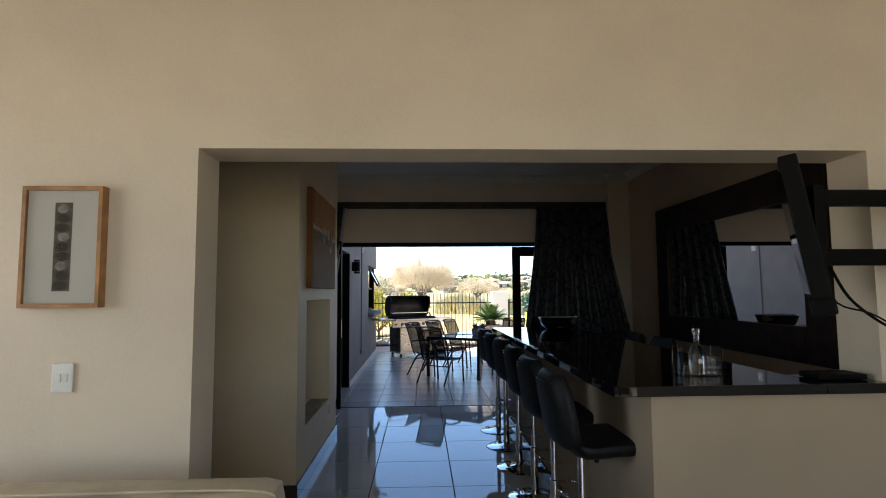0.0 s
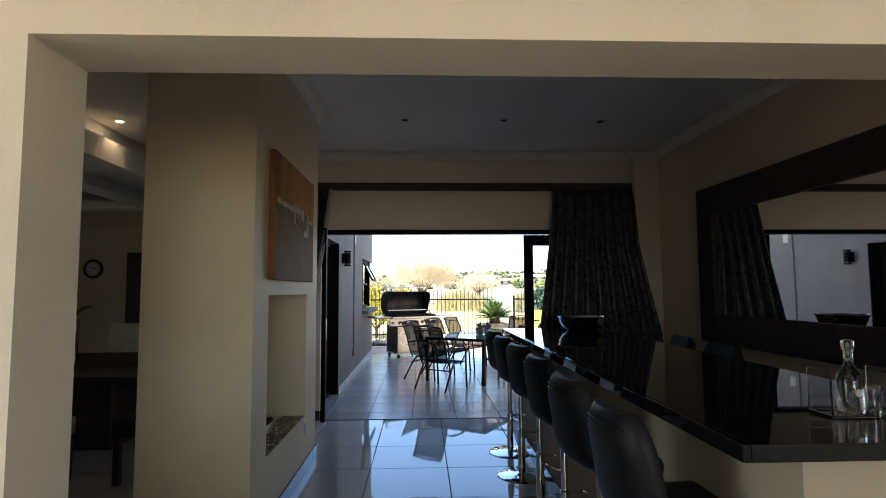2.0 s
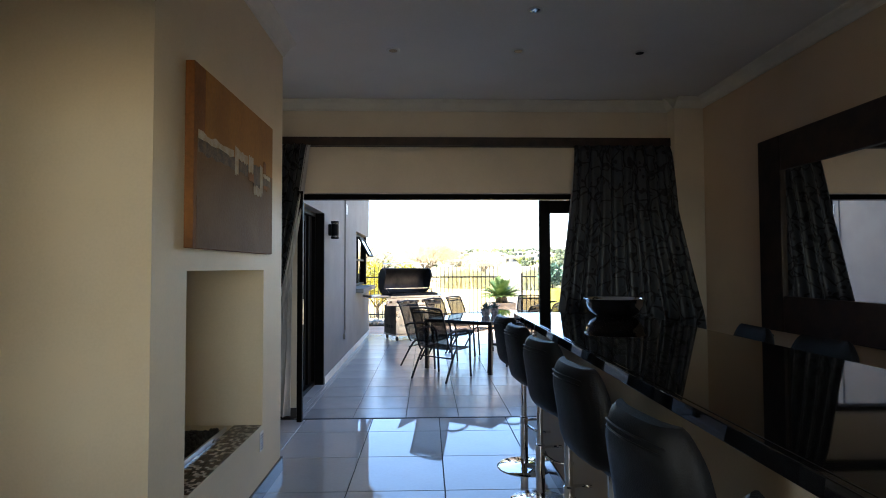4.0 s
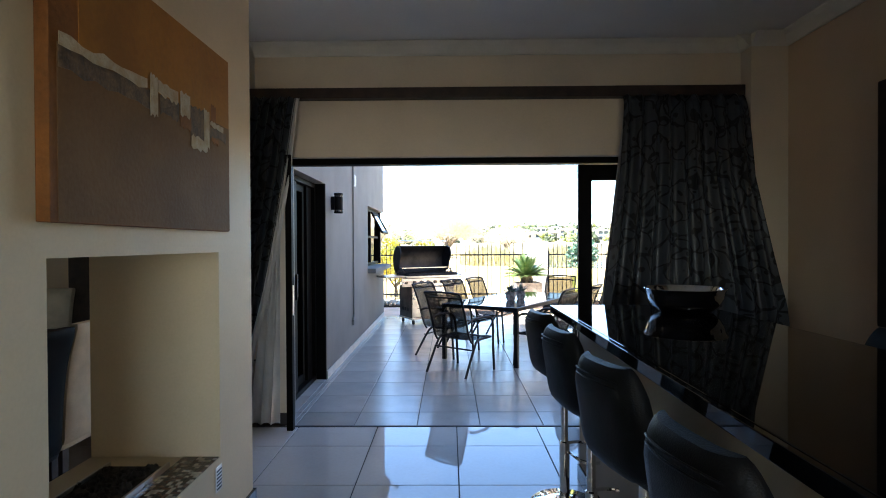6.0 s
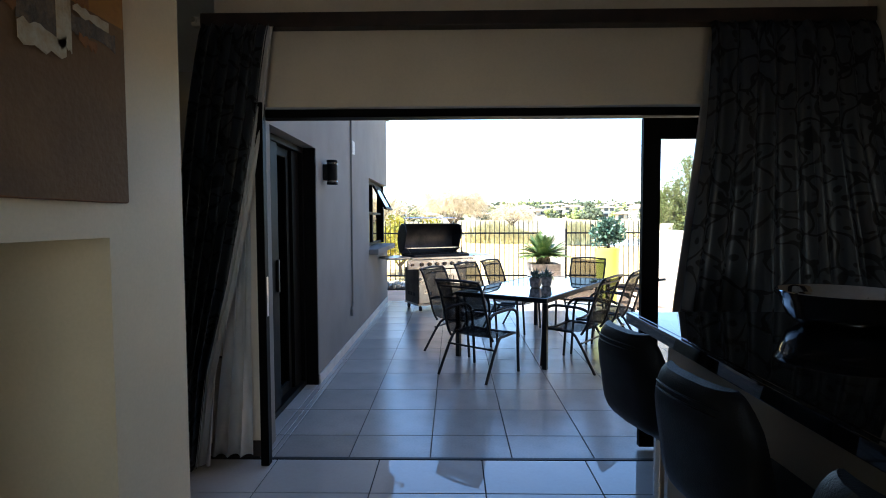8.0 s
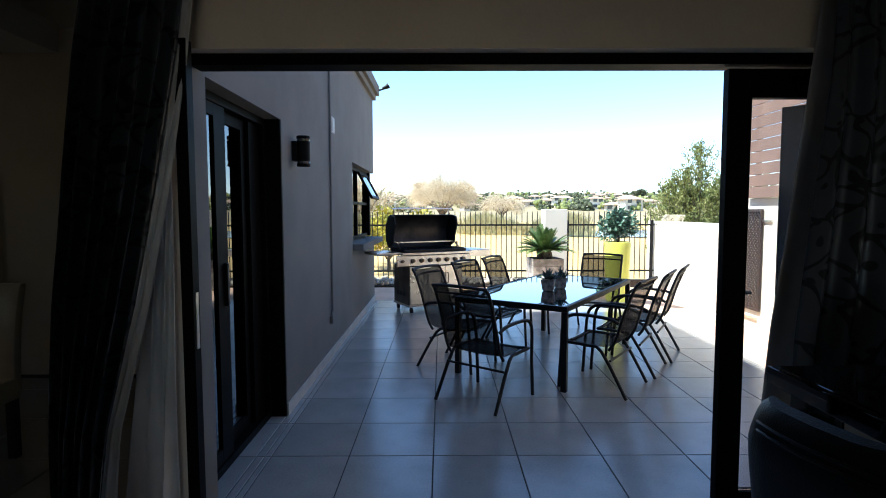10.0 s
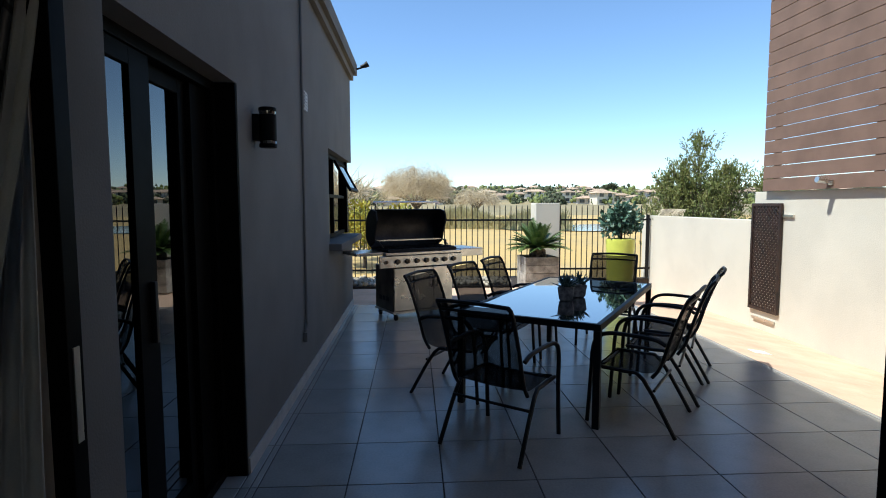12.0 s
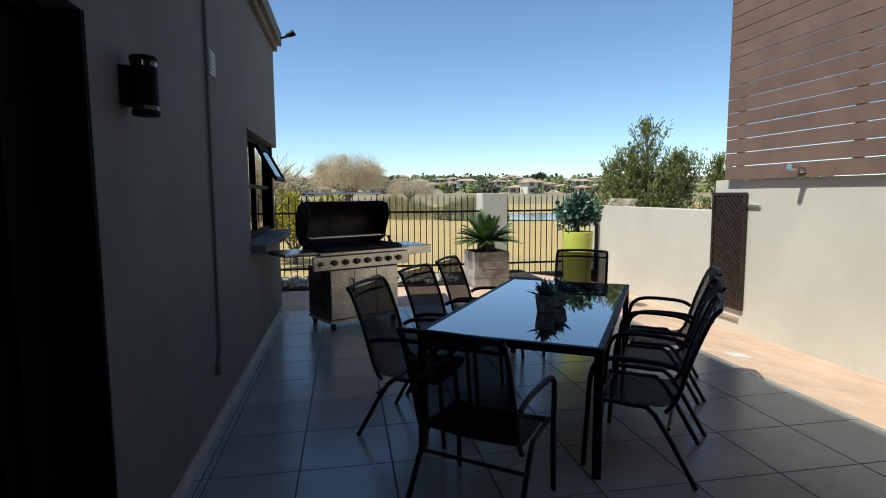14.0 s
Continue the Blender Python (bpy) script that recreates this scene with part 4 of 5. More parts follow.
    for k in range(n - 1):
        for s in (0, 1):
            bm.faces.new((rows[0][s][k], rows[1][s][k], rows[1][s][k + 1], rows[0][s][k + 1]))
        for r in (0, 1):
            bm.faces.new((rows[r][0][k], rows[r][0][k + 1], rows[r][1][k + 1], rows[r][1][k]))
    for k in (0, n - 1):
        bm.faces.new((rows[0][0][k], rows[1][0][k], rows[1][1][k], rows[0][1][k]))
    hood = part("hood", bm, SOOT, g, "heat-stained open steel hood", True)
    for x in (-0.54, 0.54):
        bm = bmesh.new()
        f = [bm.verts.new((x, y, z)) for y, z in arc] + [bm.verts.new((x, 0.06, 1.42)), bm.verts.new((x, 0.02, 1.30)), bm.verts.new((x, 0.10, 1.12)), bm.verts.new((x, 0.14, 1.0))]
        fc = bm.faces.new(f)
        ex = bmesh.ops.extrude_face_region(bm, geom=[fc])
        bmesh.ops.translate(bm, vec=(0.02 if x < 0 else -0.02, 0, 0), verts=[v for v in ex["geom"] if isinstance(v, bmesh.types.BMVert)])
        part("hood_cheek", bm, BLACK_M, hood, "black hood end")
    bm = bmesh.new(); tube(bm, curve_pts([(-0.47, 0.22, 1.44), (-0.47, 0.20, 1.52), (-0.44, 0.19, 1.54), (0.44, 0.19, 1.54), (0.47, 0.20, 1.52), (0.47, 0.22, 1.44)], 3), 0.013, 10)
    part("hood_handle", bm, CHROME, hood, "steel lid handle", True)
    tubes("lid_strut", [(0.50, -0.02, 0.93), (0.52, 0.02, 1.02)], 0.012, BLACK_M, g)
    return g
gas_grill(pose(-0.29, 13.40, 0, 0, 0, 28))

TABLE = pose(1.065, 10.64, 0, 0, 0, -32.3)
def patio_table():
    t = thing("patio_table", TABLE, "dark metal patio table with a reflective glass top", "table")
    L, W, z = 1.08, 0.535, 0.715
    boxes("tabletop", [(-W + 0.03, W - 0.03, -L + 0.03, L - 0.03, z - 0.012, z)], TABLE_GLASS, t, "dark reflective glass top", bevel=0.002)
    bm = bmesh.new()
    for s in ((-W, W, -L, -L + 0.035, z - 0.045, z + 0.002), (-W, W, L - 0.035, L, z - 0.045, z + 0.002), (-W, -W + 0.035, -L + 0.035, L - 0.035, z - 0.045, z + 0.002), (W - 0.035, W, -L + 0.035, L - 0.035, z - 0.045, z + 0.002)):
        box(bm, *s, bevel=0.004)
    part("frame", bm, BLACK_M, t, "black metal rim")
    for x in (-W + 0.025, W - 0.025):
        for y in (-L + 0.025, L - 0.025):
            boxes("leg", [(x - 0.024, x + 0.024, y - 0.024, y + 0.024, 0, z - 0.046)], BLACK_M, t, bevel=0.004)
patio_table()

def patio_chair(m):
    """Sling armchair; the front looks along +x."""
    c = thing("patio_chair", m, "black metal patio armchair with a woven sling seat", "chair", "chairs round the patio table")
    for y in (-0.27, 0.27):
        tubes("arm_and_front_leg", curve_pts([(-0.235, y, 0.60), (-0.15, y * 1.03, 0.635), (0.08, y * 1.06, 0.645), (0.19, y * 1.05, 0.615), (0.235, y * 1.03, 0.53), (0.25, y, 0.32), (0.27, y, 0.0)], 4), 0.0145, BLACK_M, c)
        tubes("back_leg", curve_pts([(0.22, y * 0.95, 0.395), (0.02, y * 0.97, 0.39), (-0.10, y, 0.355), (-0.31, y * 1.04, 0.0)], 3), 0.014, BLACK_M, c)
        tubes("back_upright", curve_pts([(-0.15, y * 0.92, 0.37), (-0.205, y * 0.92, 0.46), (-0.27, y * 0.92, 0.68), (-0.345, y * 0.92, 0.88), (-0.385, y * 0.90, 0.935)], 4), 0.0125, BLACK_M, c)
    tubes("top_bar", curve_pts([(-0.385, -0.243, 0.935), (-0.40, 0, 0.945), (-0.385, 0.243, 0.935)], 4), 0.0125, BLACK_M, c)
    tubes("top_band", curve_pts([(-0.352, -0.246, 0.878), (-0.366, 0, 0.884), (-0.352, 0.246, 0.878)], 4), 0.009, BLACK_M, c)
    tubes("cross_bar", [(0.19, -0.256, 0.395), (0.19, 0.256, 0.395)], 0.011, BLACK_M, c)
    tubes("cross_bar", [(-0.17, -0.27, 0.29), (-0.17, 0.27, 0.29)], 0.010, BLACK_M, c)
    spine = curve_pts([(0.235, 0, 0.385), (0.20, 0, 0.41), (0.0, 0, 0.395), (-0.14, 0, 0.40), (-0.205, 0, 0.47), (-0.27, 0, 0.68), (-0.345, 0, 0.88), (-0.388, 0, 0.935)], 5)
    bm = bmesh.new()
    rows = [[bm.verts.new(p + Vector((0, -0.24 + 0.48 * k / 6, -0.012 * (1 - ((k - 3) / 3) ** 2)))) for k in range(7)] for p in spine]
    for a, b in zip(rows, rows[1:]):
        for k in range(6):
            bm.faces.new((a[k], a[k + 1], b[k + 1], b[k]))
    sl = part("sling", bm, SLING, c, "woven black mesh seat and back", True)
    sl.modifiers.new("thick", "SOLIDIFY").thickness = 0.002
    return c
def on_table(u, v, turn):
    """u along the table, v across it; turn 0 faces across towards +v."""
    return TABLE @ pose(v, u, 0, 0, 0, turn)
ch = patio_chair(on_table(-0.78, -0.66, 2))
for u, v, turn in ((-0.05, -0.66, -3), (0.62, -0.64, 1), (-0.69, 0.71, 176), (-0.02, 0.77, 181), (0.60, 0.80, 182), (-1.50, 0.02, 84), (1.32, 0.05, -88)):
    copy_thing(ch, on_table(u, v, turn))

def table_plant(u, v, s, seed, turn):
    p = thing("succulent_pot", TABLE @ pose(v, u, 0.717, 0, 0, turn), "small grey pot with a spiky blue-green succulent", "potted plant", "table succulents")
    bm = bmesh.new()
    a = [(-0.075, -0.075), (0.075, -0.075), (0.075, 0.075), (-0.075, 0.075)]
    lo = [bm.verts.new((x * 0.78 * s, y * 0.78 * s, 0)) for x, y in a]; hi = [bm.verts.new((x * s, y * s, 0.13 * s)) for x, y in a]
    bm.faces.new(lo[::-1]); bm.faces.new(hi)
    for k in range(4):
        bm.faces.new((lo[k], lo[(k + 1) % 4], hi[(k + 1) % 4], hi[k]))
    bmesh.ops.bevel(bm, geom=list(bm.edges), offset=0.008, segments=2, affect="EDGES")
    part("pot", bm, STONE_POT, p, "weathered grey pot")
    rng = random.Random(seed)
    bm = bmesh.new()
    for i in range(46):
        az, el = i * 2.4, radians(rng.uniform(15, 80))
        L = rng.uniform(0.11, 0.17) * s
        d = Vector((math.cos(az) * math.cos(el), math.sin(az) * math.cos(el), math.sin(el)))
        sd = Vector((-math.sin(az), math.cos(az), 0)) * 0.011 * s
        o = Vector((rng.uniform(-.03, .03), rng.uniform(-.03, .03), 0.12 * s))
        q = [bm.verts.new(o - sd), bm.verts.new(o + sd), bm.verts.new(o + d * L * .55 + sd * 1.1), bm.verts.new(o + d * L + Vector((0, 0, -0.01))), bm.verts.new(o + d * L * .55 - sd * 1.1), bm.verts.new(o + d * L * .5 - Vector((0, 0, 0.012 * s)))]
        bm.faces.new((q[0], q[1], q[2], q[4])); bm.faces.new((q[4], q[2], q[3])); bm.faces.new((q[0], q[4], q[5])); bm.faces.new((q[1], q[5], q[2])); bm.faces.new((q[4], q[3], q[5])); bm.faces.new((q[2], q[5], q[3]))
    part("leaves", bm, LEAF_S, p, "spiky blue-green leaves")
STONE_POT = mat("weathered_grey_pot", (0.26, 0.25, 0.235), 0.8, var=0.3, scale=20, bump=0.3)
table_plant(-0.27, 0.06, 0.88, 3, 12)
table_plant(-0.05, 0.10, 0.85, 4, 30)

# ---- fittings on the patio wall ----
def sconce():
    s = thing("wall_light", pose(-1.22, 9.27, 1.96), "black up-and-down outdoor wall light with glass ends", "light")
    boxes("back_plate", [(0, 0.04, -0.045, 0.045, -0.075, 0.075)], PLASTIC_B, s, bevel=0.004)
    turned("body", [(0.047, -0.076), (0.05, -0.073), (0.05, 0.073), (0.047, 0.076)], PLASTIC_B, s, centre=(0.08, 0, 0), seg=28)
    for sg in (-1, 1):
        turned("lens", [(0.047, sg * 0.077), (0.049, sg * 0.094)], GLASS_T, s, "clear glass lens ring", centre=(0.08, 0, 0), cap=False)
        turned("spigot", [(0.03, sg * 0.076), (0.03, sg * 0.096)], STEEL, s, "bright reflector core", centre=(0.08, 0, 0))
        turned("cap", [(0.051, sg * 0.095), (0.051, sg * 0.112), (0.047, sg * 0.116)], PLASTIC_B, s, centre=(0.08, 0, 0))
sconce()
pipe = thing("electrical_conduit", pose(-1.205, 10.6, 0), "painted conduit pipe with a small box down the wall", "conduit")
tubes("pipe", curve_pts([(0, 0.02, 3.3), (0, 0.0, 1.6), (0, 0, 0.56), (0.004, -0.01, 0.50), (0.0, -0.05, 0.45), (0, -0.06, 0.38)], 4), 0.011, PLASTER, pipe)
boxes("box", [(-0.012, 0.02, -0.085, -0.035, 0.36, 0.44)], PLASTER, pipe, bevel=0.005)
vent = thing("wall_vent", pose(-1.219, 10.78, 2.395), "small pale louvred wall vent beside the conduit", "vent")
boxes("frame", [(0, 0.012, -0.075, 0.075, -0.08, 0.08)], SKIRT_T, vent, bevel=0.003)
for i in range(5):
    boxes("louvre", [(0.012, 0.018, -0.06, 0.06, -0.062 + i * 0.028, -0.046 + i * 0.028)], SKIRT_T, vent)
secam = thing("floodlight", pose(-1.12, 14.22, 3.50), "small black floodlight on the roof corner", "light")
tubes("bracket", [(0, 0, 0), (0.07, 0, 0.02)], 0.015, BLACK_M, secam)
bm = bmesh.new(); tube(bm, [(0.06, 0, 0.03), (0.12, 0, 0.05), (0.17, 0, 0.08)], 0.022, 14, r_end=0.045)
part("head", bm, BLACK_M, secam, "", True)
setting(boxes("garden_wall", [(-2.0, -1.85, 14.22, 16.2, -0.3, 1.5)], WHITEWASH), "low plastered garden wall past the house corner", "wall")

# ---- bar room: mirror, bowl, glassware ----
def wall_mirror():
    m = thing("wall_mirror", pose(2.8, 0, 0), "huge wall mirror in a broad dark wooden frame", "mirror")
    y0, y1, z0, z1, w = 3.61, 6.32, 0.97, 2.45, 0.27
    bm = bmesh.new()
    for s in ((-0.075, -0.002, y0, y0 + w, z0, z1), (-0.075, -0.002, y1 - w, y1, z0, z1), (-0.075, -0.002, y0 + w, y1 - w, z1 - w, z1), (-0.075, -0.002, y0 + w, y1 - w, z0, z0 + w)):
        box(bm, *s, bevel=0.012)
    part("frame", bm, WOOD_DK, m, "broad dark-stained wooden frame")
    boxes("mirror_glass", [(-0.05, -0.045, y0 + w - 0.01, y1 - w + 0.01, z0 + w - 0.01, z1 - w + 0.01)], MIRROR, m, "clear mirror glass")
wall_mirror()
bowl = tagged(turned("steel_bowl", [(0.0, 0.003), (0.12, 0.0), (0.145, 0.006), (0.182, 0.035), (0.205, 0.08), (0.214, 0.125), (0.222, 0.134), (0.226, 0.131), (0.218, 0.122), (0.200, 0.082), (0.176, 0.042), (0.13, 0.014), (0.0, 0.011)], CHROME, None, "", seg=48, m=pose(1.485, 6.13, 1.093), cap=False), "wide polished steel bowl on the bar top", "bowl")

def decanter():
    d = thing("decanter_set", pose(1.30, 2.68, 1.093), "square clear glass tray holding a tall glass bottle", "glassware")
    bm = bmesh.new()
    for s in ((-0.10, -0.094, -0.05, 0.05, 0.006, 0.14), (0.094, 0.10, -0.05, 0.05, 0.006, 0.14), (-0.094, 0.094, -0.05, -0.045, 0.006, 0.05), (-0.094, 0.094, 0.045, 0.05, 0.006, 0.05), (-0.10, 0.10, -0.05, 0.05, 0, 0.006)):
        box(bm, *s, bevel=0.0015)
    part("tray", bm, GLASSY, d, "clear glass tray")
    bt = turned("bottle", [(0.0, 0.008), (0.035, 0.008), (0.038, 0.02), (0.038, 0.10), (0.03, 0.13), (0.014, 0.15), (0.013, 0.19), (0.016, 0.195)], GLASSY, d, "tall clear glass bottle", seg=24)
    turned("stopper", [(0.012, 0.192), (0.018, 0.20), (0.018, 0.222), (0.012, 0.226)], GLASSY, bt, "glass stopper")
    turned("emblem", [(0.0, 0.0), (0.011, 0.0), (0.011, 0.002), (0.0, 0.002)], STEEL, bt, "round metal emblem", m=pose(-0.005, -0.039, 0.07, 90, 0, 0), cap=False, seg=20)
    turned("tumbler", [(0.0, 0.008), (0.026, 0.008), (0.03, 0.085), (0.028, 0.085), (0.024, 0.014), (0.0, 0.014)], GLASSY, d, "small glass tumbler", centre=(0.062, 0, 0), cap=False)
GLASSY = bpy.data.materials.new("solid_clear_glass"); GLASSY.use_nodes = True
_b = GLASSY.node_tree.nodes["Principled BSDF"]
_b.inputs["Transmission Weight"].default_value, _b.inputs["Roughness"].default_value, _b.inputs["IOR"].default_value = 1.0, 0.0, 1.45
decanter()
for x, y, tu in ((1.90, 5.30, 176), (1.92, 4.72, 186)):
    s = copy_thing(first, pose(x, y, 0, 0, 0, tu)); tagged(s, "black leather bar stool behind the bar, chrome base", group="stools behind the bar")

# ---- fireplace column: painting, tray, vent ----
def canvas_mat():
    m = mat("ochre_abstract_canvas", (0.32, 0.135, 0.012), 0.75, var=0.25, scale=3, fine=40, bump=0.35, hue=(0.23, 0.098, 0.012))
    return m
OCHRE = canvas_mat()
TAUPE = mat("taupe_paint", (0.12, 0.056, 0.015), 0.8, var=0.15, scale=4, fine=60, bump=0.3, hue=(0.155, 0.082, 0.03))
BURNT = mat("burnt_orange_paint", (0.21, 0.075, 0.010), 0.75, var=0.2, scale=4, fine=60, bump=0.3)
P_WHITE = mat("chalk_white_paint", (0.44, 0.39, 0.31), 0.85, var=0.25, scale=20, fine=90, bump=0.6, hue=(0.36, 0.27, 0.17))
P_DARK = mat("umber_paint", (0.05, 0.035, 0.028), 0.7, var=0.3, scale=20, fine=90, bump=0.6, hue=(0.14, 0.09, 0.05))
def painting():
    p = thing("painting", pose(XC, 0, 0), "square abstract canvas, ochre above, taupe below, white and black blocks between", "painting")
    y0, y1, z0, z1, t = 4.46, 5.66, 1.55, 2.38, 0.042
    zm = 2.05
    boxes("canvas_body", [(0.001, t, y0, y1, z0, z1)], BURNT, p, "burnt orange canvas edge", bevel=0.004)
    boxes("upper_field", [(t - 0.001, t + 0.002, y0 + 0.12, y1 - 0.004, zm, z1 - 0.003)], OCHRE, p, "ochre field")
    boxes("lower_field", [(t - 0.001, t + 0.0025, y0 + 0.03, y1 - 0.004, z0 + 0.003, zm)], TAUPE, p, "taupe field")
    def strokes(name, spec, material, h, lab):
        rng = random.Random(len(name) * 7)
        for u0, u1, v0, v1 in spec:
            bm = bmesh.new()
            n = 9
            top_ = [bm.verts.new((t + h, y0 + u0 + (u1 - u0) * k / n, z0 + v1 - 0.03 + rng.uniform(-.008, .008))) for k in range(n + 1)]
            bot_ = [bm.verts.new((t + h, y0 + u0 + (u1 - u0) * k / n, z0 + v0 - 0.03 + rng.uniform(-.008, .008))) for k in range(n + 1)]
            for k in range(n):
                bm.faces.new((bot_[k], bot_[k + 1], top_[k + 1], top_[k]))
            r = bmesh.ops.extrude_face_region(bm, geom=list(bm.faces))
            bmesh.ops.translate(bm, vec=(0.002, 0, 0), verts=[v for v in r["geom"] if isinstance(v, bmesh.types.BMVert)])
            part(name, bm, material, p, lab)
    strokes("dark_stroke", [(0.03, 0.52, 0.46, 0.525), (0.56, 0.70, 0.46, 0.53), (0.80, 0.92, 0.42, 0.55), (0.97, 1.15, 0.455, 0.50)], P_DARK, 0.004, "umber paint strokes")
    strokes("white_stroke", [(0.03, 0.47, 0.52, 0.555), (0.49, 0.54, 0.44, 0.585), (0.545, 0.69, 0.525, 0.575), (0.71, 0.79, 0.49, 0.58), (0.92, 0.97, 0.40, 0.56), (0.80, 0.95, 0.375, 0.425), (0.98, 1.12, 0.50, 0.52)], P_WHITE, 0.006, "chalk white paint strokes")
    strokes("ochre_stroke", [(0.71, 0.80, 0.44, 0.49), (0.99, 1.04, 0.53, 0.60), (1.0, 1.07, 0.43, 0.455)], BURNT, 0.005, "orange paint patches")
painting()

MOSAIC = [mat("mosaic_%s" % n, c, 0.12, var=0.2, scale=30, bump=0.0) for n, c in (("brown", (0.12, 0.06, 0.03)), ("cream", (0.45, 0.38, 0.28)), ("black", (0.02, 0.018, 0.016)))]
tray = thing("fireplace_hearth", pose(-1.30, 5.09, 0.45), "fireplace hearth with mosaic tile border and dark ember bed", "fireplace")
boxes("ember_bed", [(-0.14, 0.12, -0.44, 0.40, 0.001, 0.012)], EMBER, tray, "dark ember bed")
rng = random.Random(3)
ms = [Matrix.LocRotScale((rng.uniform(-0.12, 0.10), rng.uniform(-0.42, 0.38), rng.uniform(0.012, 0.024)), None, [rng.uniform(0.008, 0.02)] * 3) for _ in range(260)]
tagged(scatter("ember", ICO, ms, EMBER, tray, "loose dark embers", False, 0.2, 1), kind="stuff")
boxes("tray_edge", [(0.122, 0.134, -0.45, 0.41, 0.001, 0.028), (-0.154, -0.142, -0.45, 0.41, 0.001, 0.028)], STEEL, tray, "thin steel edge")
for mi, mt in enumerate(MOSAIC):
    rg = random.Random(11)
    ms = []
    for i in range(9):
        for j in range(54):
            if rg.randrange(3) == mi:
                ms.append(Matrix.LocRotScale((0.147 + i * 0.0193, -0.526 + j * 0.0198, 0.003), None, (0.0175, 0.018, 0.005)))
    tagged(scatter("mosaic_tiles", CUBE, ms, mt, tray, "small glass mosaic tiles"), kind="stuff")
grille = thing("air_grille", pose(XC, 5.60, 0.36), "small blue-grey air grille beside the hearth", "vent")
boxes("plate", [(0.001, 0.006, -0.035, 0.035, -0.06, 0.06)], STEEL, grille, bevel=0.002)
for i in range(6):
    boxes("slot", [(0.006, 0.0075, -0.027, 0.027, -0.05 + i * 0.017, -0.042 + i * 0.017)], BLACK_M, grille)

# ---- dining room ----
def dining_chair(m, label="cream leather high-backed dining chair with dark wooden legs", name="dining_chair", leather=None):
    c = thing(name, m, label, "chair", "chairs round the dining table")
    le = leather or LEATHER_C
    boxes("seat", [(-0.23, 0.25, -0.24, 0.24, 0.36, 0.50)], le, c, "padded leather seat", bevel=0.03, smooth=True)
    bm = bmesh.new()
    sp = curve_pts([(-0.215, 0, 0.40), (-0.225, 0, 0.62), (-0.25, 0, 0.85), (-0.30, 0, 1.06)], 5)
    rows = []
    for i, p in enumerate(sp):
        t = 0.045 if 0 < i < len(sp) - 1 else 0.03
        rows.append([bm.verts.new(p + Vector((t * math.copysign(abs(math.sin(a)) ** .5, math.sin(a)), 0.235 * math.copysign(abs(math.cos(a)) ** .4, math.cos(a)), 0))) for a in [2 * math.pi * k / 18 for k in range(18)]])
    for a, b in zip(rows, rows[1:]):
        for k in range(18):
            bm.faces.new((a[k], a[(k + 1) % 18], b[(k + 1) % 18], b[k]))
    bm.faces.new(rows[0][::-1]); bm.faces.new(rows[-1])
    part("backrest", bm, le, c, "tall padded leather back", True)
    for x in (-0.2, 0.21):
        for y in (-0.2, 0.2):
            boxes("leg", [(x - 0.025, x + 0.025, y - 0.025, y + 0.025, 0, 0.37)], WOOD_DK, c, "dark wooden leg", bevel=0.004)
    return c
dt = thing("dining_table", pose(-3.35, 6.75, 0), "large square dark wooden dining table on a block base", "table")
boxes("tabletop", [(-0.95, 0.95, -0.95, 0.95, 0.70, 0.76)], WOOD_DK, dt, bevel=0.006)
boxes("pedestal", [(-0.4, 0.4, -0.4, 0.4, 0.0, 0.70)], WOOD_DK, dt, bevel=0.006)
dc = dining_chair(pose(-3.0, 5.30, 0, 0, 0, 92))
for x, y, r in ((-3.75, 5.35, 88), (-2.2, 6.15, 180), (-2.9, 8.1, -90), (-3.85, 8.1, -88)):
    copy_thing(dc, pose(x, y, 0, 0, 0, r))
dining_chair(pose(-2.15, 5.6, 0, 0, 0, 180), "black leather high-backed dining chair with dark wooden legs", leather=LEATHER_B)
def vase():
    v = thing("glass_vase", pose(-3.62, 6.72, 0.762), "tall clear glass vase with white stems and curled horn leaves", "vase")
    turned("vase_glass", [(0.0, 0.0), (0.10, 0.0), (0.105, 0.01), (0.11, 0.44), (0.104, 0.44), (0.098, 0.02), (0.0, 0.018)], GLASSY, v, "clear cylinder glass", cap=False)
    turned("white_filling", [(0.0, 0.02), (0.085, 0.025), (0.09, 0.10), (0.06, 0.26), (0.035, 0.34), (0.0, 0.36)], PLASTIC_W, v, "white bulb-shaped stem bundle", cap=False)
    for sg in (-1, 1):
        tubes("horn", curve_pts([(0.01 * sg, 0, 0.3), (0.05 * sg, 0, 0.44), (0.14 * sg, 0, 0.54), (0.25 * sg, 0, 0.57)], 4), 0.035, HORN, v, "curled brown horn leaf", r_end=0.006)
HORN = mat("brown_horn", (0.12, 0.075, 0.04), 0.4, var=0.3, scale=20)
vase()
boxes("bowl_dish", [(-2.9, -2.5, 6.5, 6.9, 0.762, 0.80)], WOOD_DK, None, bevel=0.015)
tagged(bpy.data.objects["bowl_dish"], "dark square wooden dish on the dining table", "dish")
